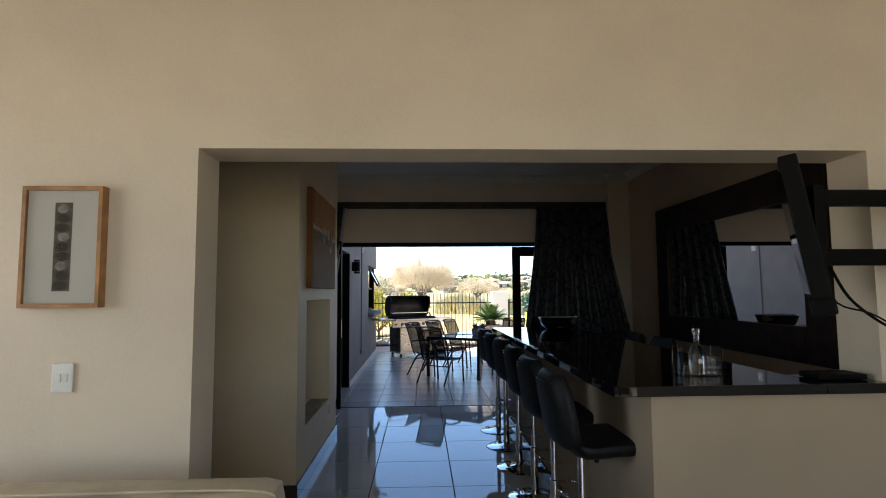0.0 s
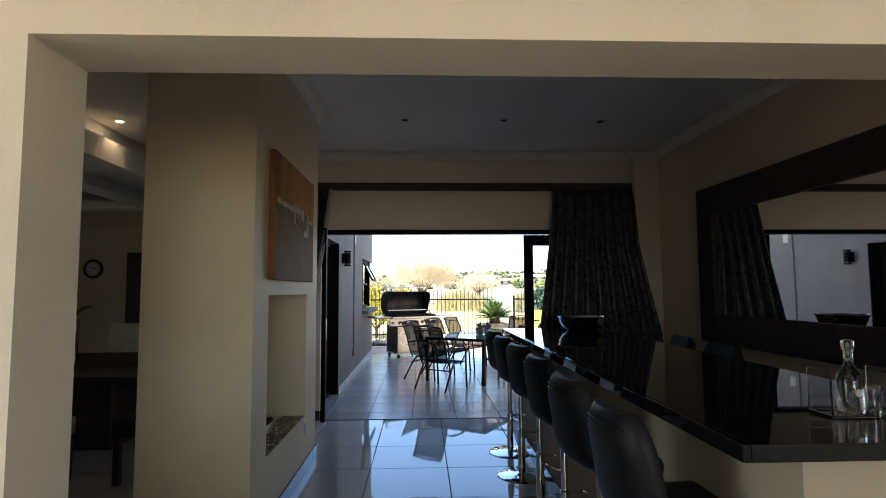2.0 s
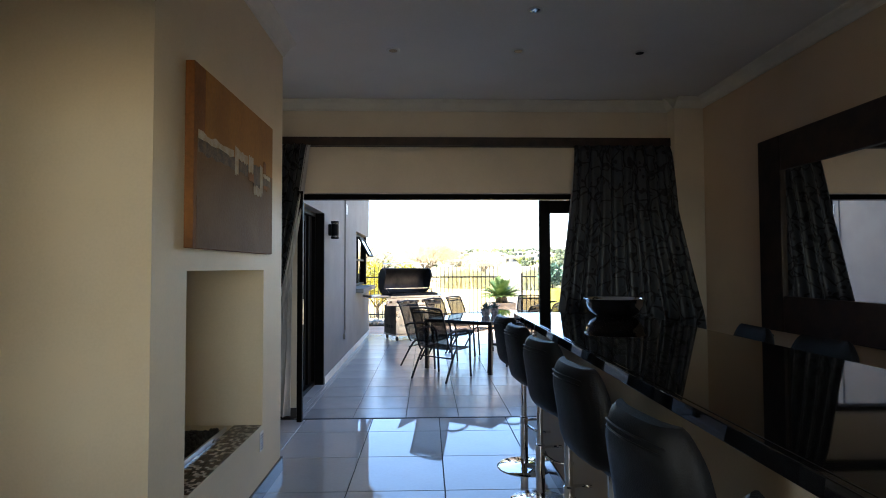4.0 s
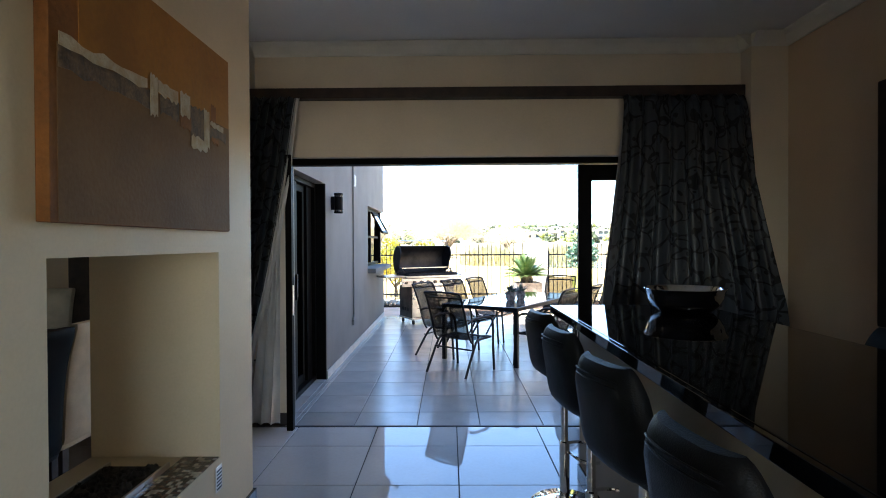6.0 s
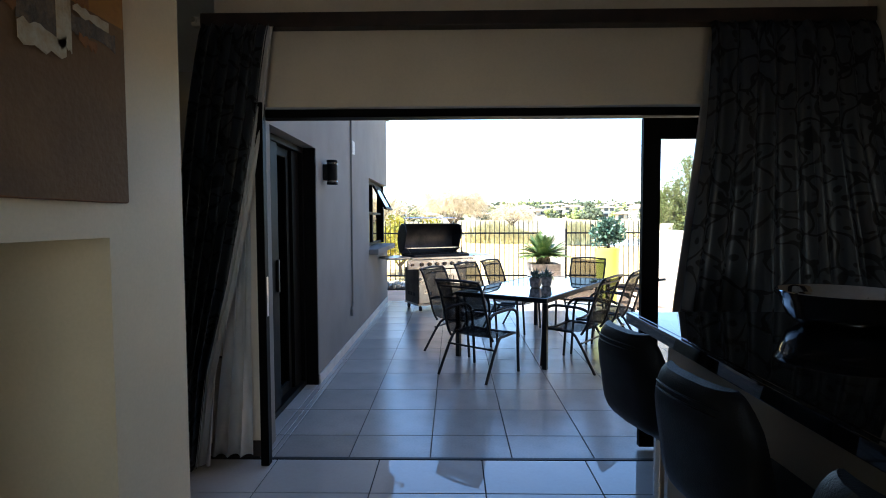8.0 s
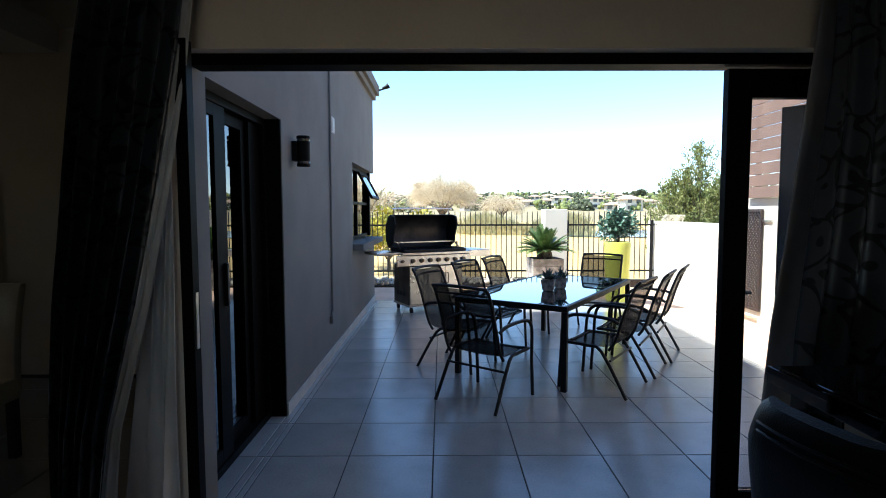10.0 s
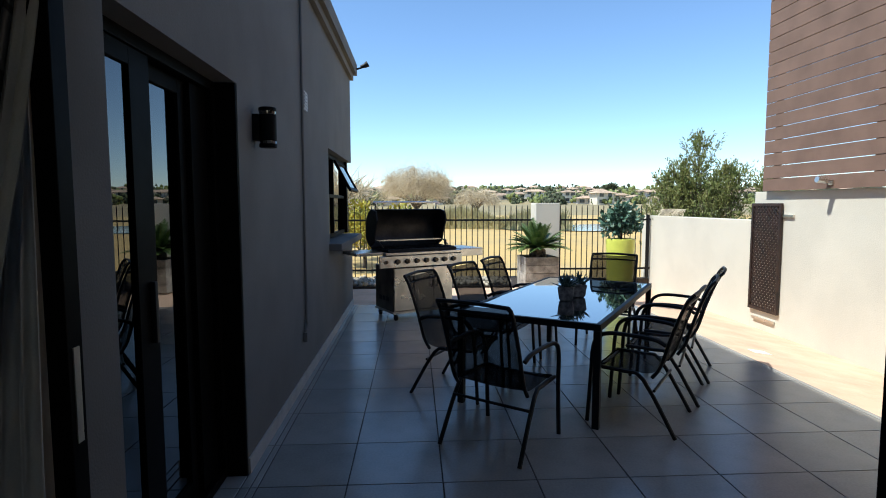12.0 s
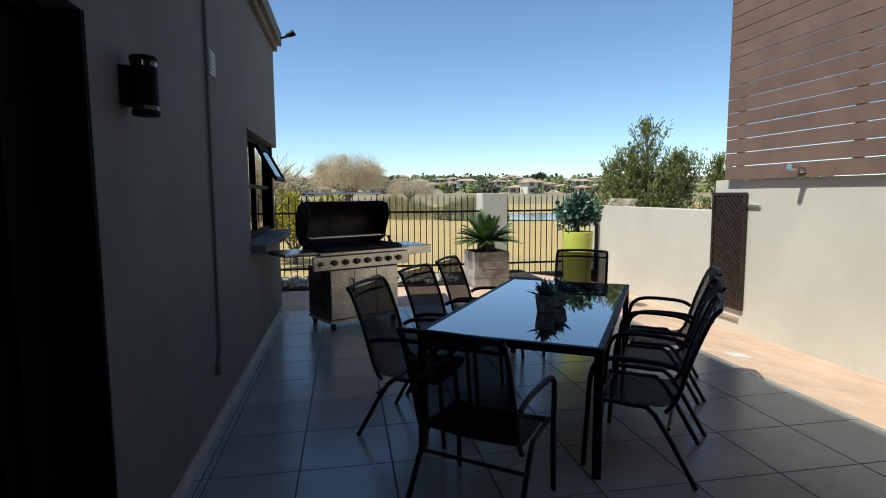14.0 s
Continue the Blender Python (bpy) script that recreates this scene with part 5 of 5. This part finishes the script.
# suspended ceiling tray over the table, with a gap above it
def ring(name, x0, x1, y0, y1, w, z0, z1, label):
    return setting(boxes(name, [(x0, x1, y0, y0 + w, z0, z1), (x0, x1, y1 - w, y1, z0, z1), (x1 - w, x1, y0 + w, y1 - w, z0, z1), (x0, x0 + w, y0 + w, y1 - w, z0, z1)], CEIL), label, "ceiling")
ring("ceiling_bulkhead", -5.6, -3.0, 5.42, 9.3, 0.5, 2.71, 2.93, "white dropped ceiling bulkhead over the dining table")
ring("ceiling_hanger", -5.45, -3.15, 5.57, 9.15, 0.2, 2.93, H, "recessed neck above the bulkhead")
ring("ceiling_ledge", -5.1, -3.5, 5.92, 8.8, 0.3, 2.60, 2.71, "white inner ledge of the bulkhead")
def clock():
    k = thing("wall_clock", pose(-5.25, 9.985, 1.84, 90, 0, 0), "round dark-rimmed wall clock with a pale face", "clock")
    turned("rim", [(0.11, 0.0), (0.15, 0.0), (0.155, 0.02), (0.145, 0.035), (0.115, 0.03)], WOOD_DK, k, seg=36, cap=False)
    turned("face", [(0.0, 0.008), (0.118, 0.008), (0.118, 0.0)], PLASTIC_W, k, "pale clock face", seg=36, cap=False)
    for i in range(12):
        a = i * math.pi / 6
        boxes("hour_mark", [(-0.005, 0.005, 0.075, 0.105, 0.009, 0.012)], BLACK_M, k, m=pose(0, 0, 0, 0, 0, 30 * i))
    boxes("hand", [(-0.004, 0.004, -0.01, 0.085, 0.013, 0.015)], BLACK_M, k, m=pose(0, 0, 0, 0, 0, -60))
    boxes("hand", [(-0.005, 0.005, -0.01, 0.06, 0.013, 0.015)], BLACK_M, k, m=pose(0, 0, 0, 0, 0, 50))
clock()
setting(boxes("wall_dining_panel", [(-5.75, -4.1, 9.9, 9.998, 0, 2.5)], CREAM, bevel=0.004), "cream raised wall panel behind the dining table", "wall")
# added slab whose dark colour stands in for an unlit opening here
opening_slab = tagged(boxes("opening_slab", [(-4.72, -4.12, 9.865, 9.898, 0, 2.1)], WOOD_DK, bevel=0.006), "dark slab standing in for a dark opening in the wall", "door", kind="structure")
bpy.data.objects["wall_clock"].location.y = 9.898

# ---- lounge: framed print, switch, sofa, television on its bracket ----
pic = thing("framed_print", pose(-1.585, 2.43, 1.71), "oak box frame holding a narrow stone photograph on white mat", "picture")
bm = bmesh.new()
w, h, f, d = 0.168, 0.26, 0.018, 0.05
for s in ((-w, -w + f, -d, 0, -h, h), (w - f, w, -d, 0, -h, h), (-w + f, w - f, -d, 0, h - f, h), (-w + f, w - f, -d, 0, -h, -h + f)):
    box(bm, *s, bevel=0.002)
part("frame", bm, OAK, pic, "light oak box frame")
boxes("mat_board", [(-w + f, w - f, -0.034, -0.004, -h + f, h - f)], MATBOARD, pic, "white mat board")
PRINT_BG = mat("grey_print", (0.14, 0.13, 0.11), 0.6, var=0.3, scale=15, bump=0.0)
PEBBLE_D = mat("dark_printed_stone", (0.02, 0.018, 0.016), 0.5, var=0.3, scale=20, bump=0.0)
PEBBLE_L = mat("pale_printed_stone", (0.4, 0.37, 0.32), 0.5, var=0.3, scale=20, bump=0.0)
pr = boxes("photograph", [(-0.036, 0.036, -0.036, -0.034, -0.19, 0.19)], PRINT_BG, pic, "narrow photograph of stacked stones")
for i in range(9):
    z = -0.165 + i * 0.041
    bm = bmesh.new()
    vs = bmesh.ops.create_circle(bm, cap_ends=True, segments=20, radius=1)["verts"]
    bmesh.ops.transform(bm, matrix=Matrix.LocRotScale((0.004 if i % 2 else -0.002, -0.0365 - 0.0002 * i, z), Euler((radians(90), 0, 0)), (0.03 - 0.003 * (i % 3), 0.019, 1)), verts=vs)
    part("printed_stone", bm, PEBBLE_L if i in (2, 5, 8) else PEBBLE_D, pr)
boxes("glazing", [(-w + f, w - f, -0.046, -0.044, -h + f, h - f)], GLASS, pic, "clear picture glass").visible_shadow = False

sw = thing("light_switch", pose(-1.575, 2.428, 1.155), "white double light switch plate on the wall", "switch")
boxes("plate", [(-0.045, 0.045, -0.010, 0, -0.062, 0.062)], PLASTIC_W, sw, bevel=0.006)
for x in (-0.014, 0.014):
    boxes("rocker", [(x - 0.010, x + 0.010, -0.015, -0.010, -0.018, 0.018)], PLASTIC_W, sw, bevel=0.002)

def sofa():
    s = thing("sofa", pose(-1.35, 1.75, 0), "plump cream leather sofa standing with its back to the room", "sofa")
    boxes("base", [(-0.95, 0.95, -0.45, 0.45, 0.06, 0.42)], LEATHER_C, s, bevel=0.05, smooth=True)
    for x in (-1.02, 0.80):
        boxes("arm", [(x, x + 0.22, -0.45, 0.45, 0.08, 0.62)], LEATHER_C, s, "padded arm", bevel=0.07, smooth=True)
    bm = bmesh.new()
    box(bm, -0.85, 0.80, 0.16, 0.42, 0.38, 0.835, 0.085)
    part("back_cushion", bm, LEATHER_C, s, "plump cream back", True)
    tubes("piping", curve_pts([(-0.80, 0.22, 0.832), (0.0, 0.20, 0.838), (0.70, 0.22, 0.832), (0.79, 0.24, 0.78)], 5), 0.005, LEATHER_C, s, "seam piping")
    for x in (-0.8, 0.8):
        for y in (-0.38, 0.36):
            boxes("foot", [(x - 0.03, x + 0.03, y - 0.03, y + 0.03, 0, 0.07)], WOOD_DK, s)
sofa()
cu = bmesh.new(); box(cu, -0.2, 0.2, -0.06, 0.06, 0.0, 0.4, 0.055)
cush = part("scatter_cushion", cu, FABRIC_CL, None, "", True, pose(-1.13, 1.80, 0.421, 16, 40, 0))
tagged(cush, "patterned brown scatter cushion on the sofa", "cushion")

def television():
    t = thing("television", pose(1.47, 2.13, 1.72, 0, 0, 0), "flat black television on a swivel wall bracket, seen edge-on", "television")
    m = pose(0, 0, 0, 0, 0, 236) @ pose(0, 0, 0, 9, 0, 0)
    boxes("screen_body", [(-0.33, 0.33, -0.03, 0.03, -0.25, 0.27)], PLASTIC_B, t, "thin black casing", bevel=0.008, m=m)
    boxes("screen", [(-0.31, 0.31, -0.0315, -0.0305, -0.23, 0.25)], GRANITE, t, "glossy dark screen", m=m)
    boxes("stand_foot", [(-0.10, 0.10, -0.03, 0.05, -0.32, -0.249)], PLASTIC_B, t, "glossy foot", bevel=0.012, m=m)
    boxes("arm", [(0.06, 0.78, -0.02, 0.02, 0.12, 0.185)], PLASTIC_B, t, "black bracket arm", bevel=0.004)
    boxes("arm", [(0.06, 0.78, -0.02, 0.02, -0.12, -0.055)], PLASTIC_B, t, "black bracket arm", bevel=0.004)
    boxes("bracket_plate", [(0.03, 0.07, -0.04, 0.04, -0.15, 0.20)], PLASTIC_B, t, bevel=0.004)
    boxes("wall_plate", [(0.66, 0.78, 0.02, 0.298, -0.18, 0.22)], PLASTIC_B, t, "wall plate", bevel=0.004)
    tubes("cable", curve_pts([(0.06, 0.02, -0.10), (0.12, 0.03, -0.11), (0.22, 0.05, -0.25), (0.40, 0.1, -0.36), (0.62, 0.15, -0.45), (0.8, 0.2, -0.55)], 5), 0.006, PLASTIC_B, t, "hanging black cable")
    tubes("cable", curve_pts([(0.05, 0.02, -0.12), (0.16, 0.04, -0.27), (0.38, 0.1, -0.33), (0.75, 0.2, -0.52)], 5), 0.004, PLASTIC_B, t, "hanging black cable")
television()
item = tagged(boxes("remote_tray", [(1.75, 1.98, 2.46, 2.60, 1.094, 1.12)], PLASTIC_B, bevel=0.008), "flat black plastic box lying on the bar's end worktop", "box")

# ---- distance ----
bm = bmesh.new()
rng = random.Random(21)
n, rows = 80, []
for j, (y, z) in enumerate(((95, -0.6), (150, 0.6), (220, 3.0), (320, 7.0), (450, 12.5), (620, 17.5), (900, 19.0))):
    rows.append([bm.verts.new((-700 + 1400 * i / n, y, z + (noise.noise((i * 0.17, j * 0.9, 3.0)) * (0.3 + j * 0.9) if j else 0))) for i in range(n + 1)])
for a, b in zip(rows, rows[1:]):
    for i in range(n):
        bm.faces.new((a[i], a[i + 1], b[i + 1], b[i]))
hill = setting(part("backdrop_hill", bm, HILL, None, "", True), "low dry hillside suburb in the distance", "backdrop")

bm = bmesh.new()
pts = [(7, 45.5), (12, 43.5), (19, 43), (27, 46), (31, 51), (26, 56), (17, 57), (10, 53), (6, 49)]
bm.faces.new([bm.verts.new((x, y, -0.34)) for x, y in pts])
setting(part("water", bm, WATER), "small blue golf course pond", "water")

def far_house(x, y, z, w, d, h, two, turn):
    s = thing("house", pose(x, y, z, 0, 0, turn), "distant cream rendered suburban house with a tiled roof", "house", "houses on the hillside")
    boxes("wall", [(-w / 2, w / 2, -d / 2, d / 2, -3, h)], FARWALL, s)
    bm = bmesh.new()
    o = 0.9
    lo = [bm.verts.new(p) for p in ((-w / 2 - o, -d / 2 - o, h), (w / 2 + o, -d / 2 - o, h), (w / 2 + o, d / 2 + o, h), (-w / 2 - o, d / 2 + o, h))]
    up = [bm.verts.new((-w / 2 + d / 2, 0, h + d * 0.26)), bm.verts.new((w / 2 - d / 2, 0, h + d * 0.26))]
    bm.faces.new((lo[0], lo[1], up[1], up[0])); bm.faces.new((lo[2], lo[3], up[0], up[1])); bm.faces.new((lo[1], lo[2], up[1])); bm.faces.new((lo[3], lo[0], up[0])); bm.faces.new(lo[::-1])
    part("roof", bm, ROOF_T, s, "low hipped tiled roof")
    k = max(2, int(w / 3.2))
    for f in range(2 if two else 1):
        for i in range(k):
            cx = -w / 2 + (i + 0.5) * w / k
            boxes("window", [(cx - 0.8, cx + 0.8, -d / 2 - 0.05, -d / 2 + 0.02, 0.5 + f * 2.0, 1.6 + f * 2.0)], FARWIN, s)
def hill_z(y):
    """Height of the far slope."""
    steps = ((95, -0.6), (150, 0.6), (220, 3.0), (320, 7.0), (450, 12.5), (620, 17.5))
    for (ya, za), (yb, zb) in zip(steps, steps[1:]):
        if ya <= y <= yb:
            return za + (zb - za) * (y - ya) / (yb - ya)
    return 17.5
rng = random.Random(33)
for i in range(88):
    y = rng.choice((178, 200, 230, 265, 305, 350, 400)) + rng.uniform(-9, 9)
    x = y * (-0.12 + 0.98 * i / 88) + rng.uniform(-8, 8)
    two = rng.random() < 0.4
    k = 0.42 + y / 620
    far_house(x, y, hill_z(y), rng.uniform(5.5, 10) * k, rng.uniform(4.0, 5.5) * k, 3.6 if two else 1.9, two, rng.uniform(-25, 25))

def far_trees():
    rng = random.Random(8)
    for kind in range(3):
        ms = []
        for _ in range(300):
            y = rng.uniform(170, 480)
            x = y * rng.uniform(-0.25, 1.0)
            z = hill_z(y) + 0.2
            r = rng.uniform(0.8, 2.1) * (0.6 + y / 400)
            for _k in range(14):
                d = Vector((rng.gauss(0, .55), rng.gauss(0, .4), abs(rng.gauss(0.4, .5))))
                ms.append(Matrix.LocRotScale(Vector((x, y, z)) + d * r, None, [r * rng.uniform(0.25, 0.5)] * 3))
        tagged(scatter("far_trees", ICO, ms, (LEAF_F, LEAF_T, LEAF_F)[kind], None, "", False, 0.28, kind), "scattered dark trees between the distant houses", "trees", kind="stuff")
far_trees()

def reeds():
    rng = random.Random(4)
    bm = bmesh.new()
    for _ in range(3600):
        u = rng.random()
        x, y = 2 + 9 * u + rng.gauss(0, .4), 49 + 4 * rng.random() - 3 * u
        h = rng.uniform(0.5, 1.5) * (0.75 + 0.35 * math.sin(u * 9))
        w = 0.07
        lean = rng.gauss(0, 0.25)
        bm.faces.new((bm.verts.new((x - w, y, -0.36)), bm.verts.new((x + w, y, -0.36)), bm.verts.new((x + lean, y + rng.gauss(0, .2), h))))
    tagged(part("reeds", bm, REED), "tall dry reed bed beside the pond", "reeds", kind="stuff")
reeds()

def branchy_tree(name, m, label, height, spread, trunk_h, twigs, twig_len, material, seed, droop=0.0, leaves=0, leaf=0.1):
    t = thing(name, m, label, "tree")
    rng = random.Random(seed)
    bm = bmesh.new()
    tube(bm, [(0, 0, -0.3), (0.02, 0, trunk_h * 0.6), (0.0, 0.05, trunk_h)], 0.045 * height / 2, 8, r_end=0.03 * height / 2)
    tips = []
    for i in range(9):
        az, el = i * 2.4, radians(rng.uniform(35, 80))
        L = rng.uniform(0.45, 0.75) * (height - trunk_h)
        p0 = Vector((0, 0, trunk_h * rng.uniform(0.8, 1.0)))
        d = Vector((math.cos(az) * math.cos(el) * spread, math.sin(az) * math.cos(el) * spread, math.sin(el)))
        p1 = p0 + d * L * .5 + Vector((0, 0, .1 * L)); p2 = p0 + d * L
        tube(bm, [p0, p1, p2], 0.018 * height / 2, 6, r_end=0.006 * height / 2)
        tips += [p1, p2, p1.lerp(p2, .5), p1.lerp(p2, .75)]
    part("trunk", bm, BARK, t)
    bm = bmesh.new()
    for _ in range(twigs):
        p = rng.choice(tips) + Vector((rng.gauss(0, .12), rng.gauss(0, .12), rng.gauss(0, .08))) * height * 0.5
        d = (p - Vector((0, 0, trunk_h * .8))).normalized() + Vector((rng.gauss(0, .5), rng.gauss(0, .5), rng.gauss(0.1, .5)))
        d.normalize()
        L = twig_len * rng.uniform(0.5, 1.2)
        e = p + d * L + Vector((0, 0, -droop * L))
        s = d.cross(Vector((rng.gauss(0, 1), rng.gauss(0, 1), rng.gauss(0, 1)))).normalized() * twig_len * 0.016
        mid = p.lerp(e, .55) + Vector((0, 0, droop * L * 0.3))
        a, b, c, f = bm.verts.new(p - s), bm.verts.new(p + s), bm.verts.new(mid + s), bm.verts.new(mid - s)
        g = bm.verts.new(e)
        bm.faces.new((a, b, c, f)); bm.faces.new((f, c, g))
    if leaves:
        cs = [(p, height * 0.12) for p in tips]
        leaf_cloud(bm, cs, rng, leaves, leaf, 1.0)
    part("crown", bm, material, t, "fine bare twigs" if not leaves else "leafy crown")
def dome_tree(m, label, r, h, n, seed):
    """A wide winter crown of fine bare shoots that fan out from a short forked trunk."""
    t = thing("willow_tree", m, label, "tree")
    rng = random.Random(seed)
    bw, bl = bmesh.new(), bmesh.new()
    tube(bw, [(0, 0, -0.3), (0.1, 0, 0.8), (0, 0.05, 1.5)], 0.35, 8, r_end=0.25)
    limbs = []
    for i in range(11):
        az, sp = i * 2.4, rng.uniform(0.15, 0.75)
        e = Vector((math.cos(az) * r * sp, math.sin(az) * r * sp, h * (0.92 - 0.42 * sp)))
        mid = e * 0.5 + Vector((0, 0, 0.9))
        tube(bw, curve_pts([(0, 0, 1.3), mid, e], 4), 0.16, 5, r_end=0.02)
        limbs.append((mid, e))
    for _ in range(n):
        mid, e = rng.choice(limbs)
        p = mid.lerp(e, rng.uniform(-0.25, 0.95)) + Vector((rng.gauss(0, .25), rng.gauss(0, .25), rng.gauss(0, .2)))
        az, el = math.atan2(e.y, e.x) + rng.gauss(0, 0.55), math.asin(rng.uniform(-0.5, 1.0))
        q = Vector((math.cos(az) * math.cos(el) * r, math.sin(az) * math.cos(el) * r, h * 0.42 + math.sin(el) * h * 0.58)) * rng.uniform(0.8, 1.02)
        q = p.lerp(q, rng.uniform(0.6, 1.0))
        s = (q - p).cross(Vector((rng.gauss(0, 1), rng.gauss(0, 1), rng.gauss(0, 1)))).normalized() * 0.013
        c = p.lerp(q, 0.55) + Vector((0, 0, 0.12 * (q - p).length))
        a, b, d, f = bl.verts.new(p - s), bl.verts.new(p + s), bl.verts.new(c + s * 0.8), bl.verts.new(c - s * 0.8)
        g = bl.verts.new(q)
        bl.faces.new((a, b, d, f)); bl.faces.new((f, d, g))
    part("trunk", bw, BARK, t, "", True)
    part("crown", bl, LEAF_D, t, "dense pale bare shoots")
dome_tree(pose(0.0, 76, -0.4), "pale bare winter willow on the golf course", 6.2, 8.2, 5200, 5)
dome_tree(pose(8.2, 80, -0.4), "lower pale bare winter tree beside the pond", 4.2, 4.8, 2600, 6)
branchy_tree("bare_tree", pose(-3.0, 24.5, -0.4), "thin bare tree beyond the fence", 4.4, 0.7, 1.2, 900, 0.7, LEAF_D, 9, 0.1)
branchy_tree("yellow_bush", pose(-1.8, 22.5, -0.5), "bright yellow-green bush beyond the fence", 3.2, 1.1, 0.5, 0, 0.3, LEAF_Y, 7, 0, 6500, 0.11)
branchy_tree("round_bush", pose(-4.6, 31, -0.5), "yellow-green bush beyond the fence", 3.0, 1.6, 0.5, 0, 0.3, LEAF_Y, 8, 0, 3000, 0.16)
branchy_tree("dark_tree", pose(118, 330, 6), "single dark tree on the skyline", 11, 0.9, 3, 0, 1, LEAF_F, 12, 0, 1500, 0.9)

def feathery_shrub(x, y, z0, height, seed):
    t = thing("conifer_shrub", pose(x, y, z0), "feathery upright green shrub leaning over the boundary wall", "tree", "shrubs behind the wall")
    rng = random.Random(seed)
    bw, bl = bmesh.new(), bmesh.new()
    tube(bw, [(0, 0, 0), (0.02, 0.02, height * .5), (0, 0, height * .9)], 0.03, 7, r_end=0.006)
    for i in range(90):
        h = rng.uniform(0.10, 1.0) ** 0.9
        az = rng.uniform(0, 6.28)
        reach = (1 - h) ** 0.7 * 0.34 * height * rng.uniform(0.3, 1.0) + 0.05
        p0 = Vector((0, 0, h * height * 0.92))
        p1 = p0 + Vector((math.cos(az) * reach, math.sin(az) * reach, reach * rng.uniform(0.7, 1.9) + 0.08))
        tube(bw, [p0, p1], 0.007, 4, r_end=0.002)
        for _k in range(int(30 + reach * 90)):
            q = p0.lerp(p1, rng.random() ** 0.6) + Vector((rng.gauss(0, .03), rng.gauss(0, .03), rng.gauss(0, .035)))
            d = ((p1 - p0).normalized() + Vector((rng.gauss(0, .6), rng.gauss(0, .6), rng.gauss(.35, .6)))).normalized()
            s = d.cross(Vector((rng.gauss(0, 1), rng.gauss(0, 1), 1))).normalized() * 0.012
            L = rng.uniform(0.035, 0.075)
            bl.faces.new((bl.verts.new(q), bl.verts.new(q + d * L * .5 + s), bl.verts.new(q + d * L), bl.verts.new(q + d * L * .5 - s)))
    part("stem", bw, BARK, t)
    part("foliage", bl, LEAF_T, t, "fine dense green leaves")
for x, y, h, sd in ((5.27, 17.2, 2.65, 1), (5.65, 16.6, 3.45, 2), (5.9, 15.95, 2.75, 3), (6.25, 15.35, 2.6, 4), (5.45, 16.95, 2.9, 5), (5.75, 16.2, 2.5, 6), (5.55, 16.75, 2.6, 7)):
    feathery_shrub(x - 0.27, y, -0.42, h, sd)
bm = bmesh.new(); rng = random.Random(2)
for _ in range(260):
    x, y = rng.uniform(4.50, 4.70), rng.choice((16.1, 16.45, 16.6)) + rng.gauss(0, .12)
    p = Vector((4.75, y, 1.42)); e = Vector((x, y + rng.gauss(0, .05), rng.uniform(0.95, 1.38)))
    s = Vector((0, 0.007, 0))
    bm.faces.new((bm.verts.new(p - s), bm.verts.new(p + s), bm.verts.new(e)))
tagged(part("hanging_twigs", bm, LEAF_D), "dry twigs hanging over the wall top", "twigs", kind="stuff")

# ---- floor tiles ----
def tile_mesh(name, w, d, material, h=0.006, gap=0.007):
    bm = bmesh.new()
    b, c = 0.0015, gap / 2
    lo = [bm.verts.new((x, y, -h)) for x, y in ((c, c), (w - c, c), (w - c, d - c), (c, d - c))]
    mid = [bm.verts.new((x, y, -b)) for x, y in ((c, c), (w - c, c), (w - c, d - c), (c, d - c))]
    up = [bm.verts.new((x, y, 0)) for x, y in ((c + b, c + b), (w - c - b, c + b), (w - c - b, d - c - b), (c + b, d - c - b))]
    for p, q in ((lo, mid), (mid, up)):
        for k in range(4):
            bm.faces.new((p[k], p[(k + 1) % 4], q[(k + 1) % 4], q[k]))
    bm.faces.new(up)
    me = bpy.data.meshes.new(name)
    bm.to_mesh(me); bm.free()
    me.materials.append(material)
    return me

def lay(parent, areas, x_at, y_at, size_x, size_y, material, name="tile"):
    """Tiles on a grid through (x_at, y_at), cut at the edges of the areas."""
    cache = {}
    for ax0, ax1, ay0, ay1 in areas:
        i = math.floor((ax0 - x_at) / size_x)
        while x_at + i * size_x < ax1:
            j = math.floor((ay0 - y_at) / size_y)
            while y_at + j * size_y < ay1:
                x0, x1 = max(ax0, x_at + i * size_x), min(ax1, x_at + (i + 1) * size_x)
                y0, y1 = max(ay0, y_at + j * size_y), min(ay1, y_at + (j + 1) * size_y)
                key = (round(x1 - x0, 3), round(y1 - y0, 3))
                if min(key) > 0.02:
                    if key not in cache:
                        cache[key] = tile_mesh(name, *key, material)
                    ob = new(name, cache[key])
                    ob.parent = parent
                    ob.location = (x0, y0, 0)
                j += 1
            i += 1

lay(floor, [(-1.62, 2.8, 2.5, 7.395), (-4.6, -1.62, 3.0, 9.9)], 0.19, 6.33, 0.642, 0.648, TILE_IN)
boxes("floor_rest", [(-7.0, -4.6, 2.68, 10.0, -0.006, 0), (-4.0, 3.0, -3.4, 2.5, -0.006, 0)], TILE_IN, floor)
lay(patio, [(-1.22, -1.13, 7.425, 14.16), (-1.13, 3.02, 7.425, 14.16), (-1.45, -1.22, 7.70, 8.95)], -0.135, 9.335, 0.517, 0.517, TILE_OUT)
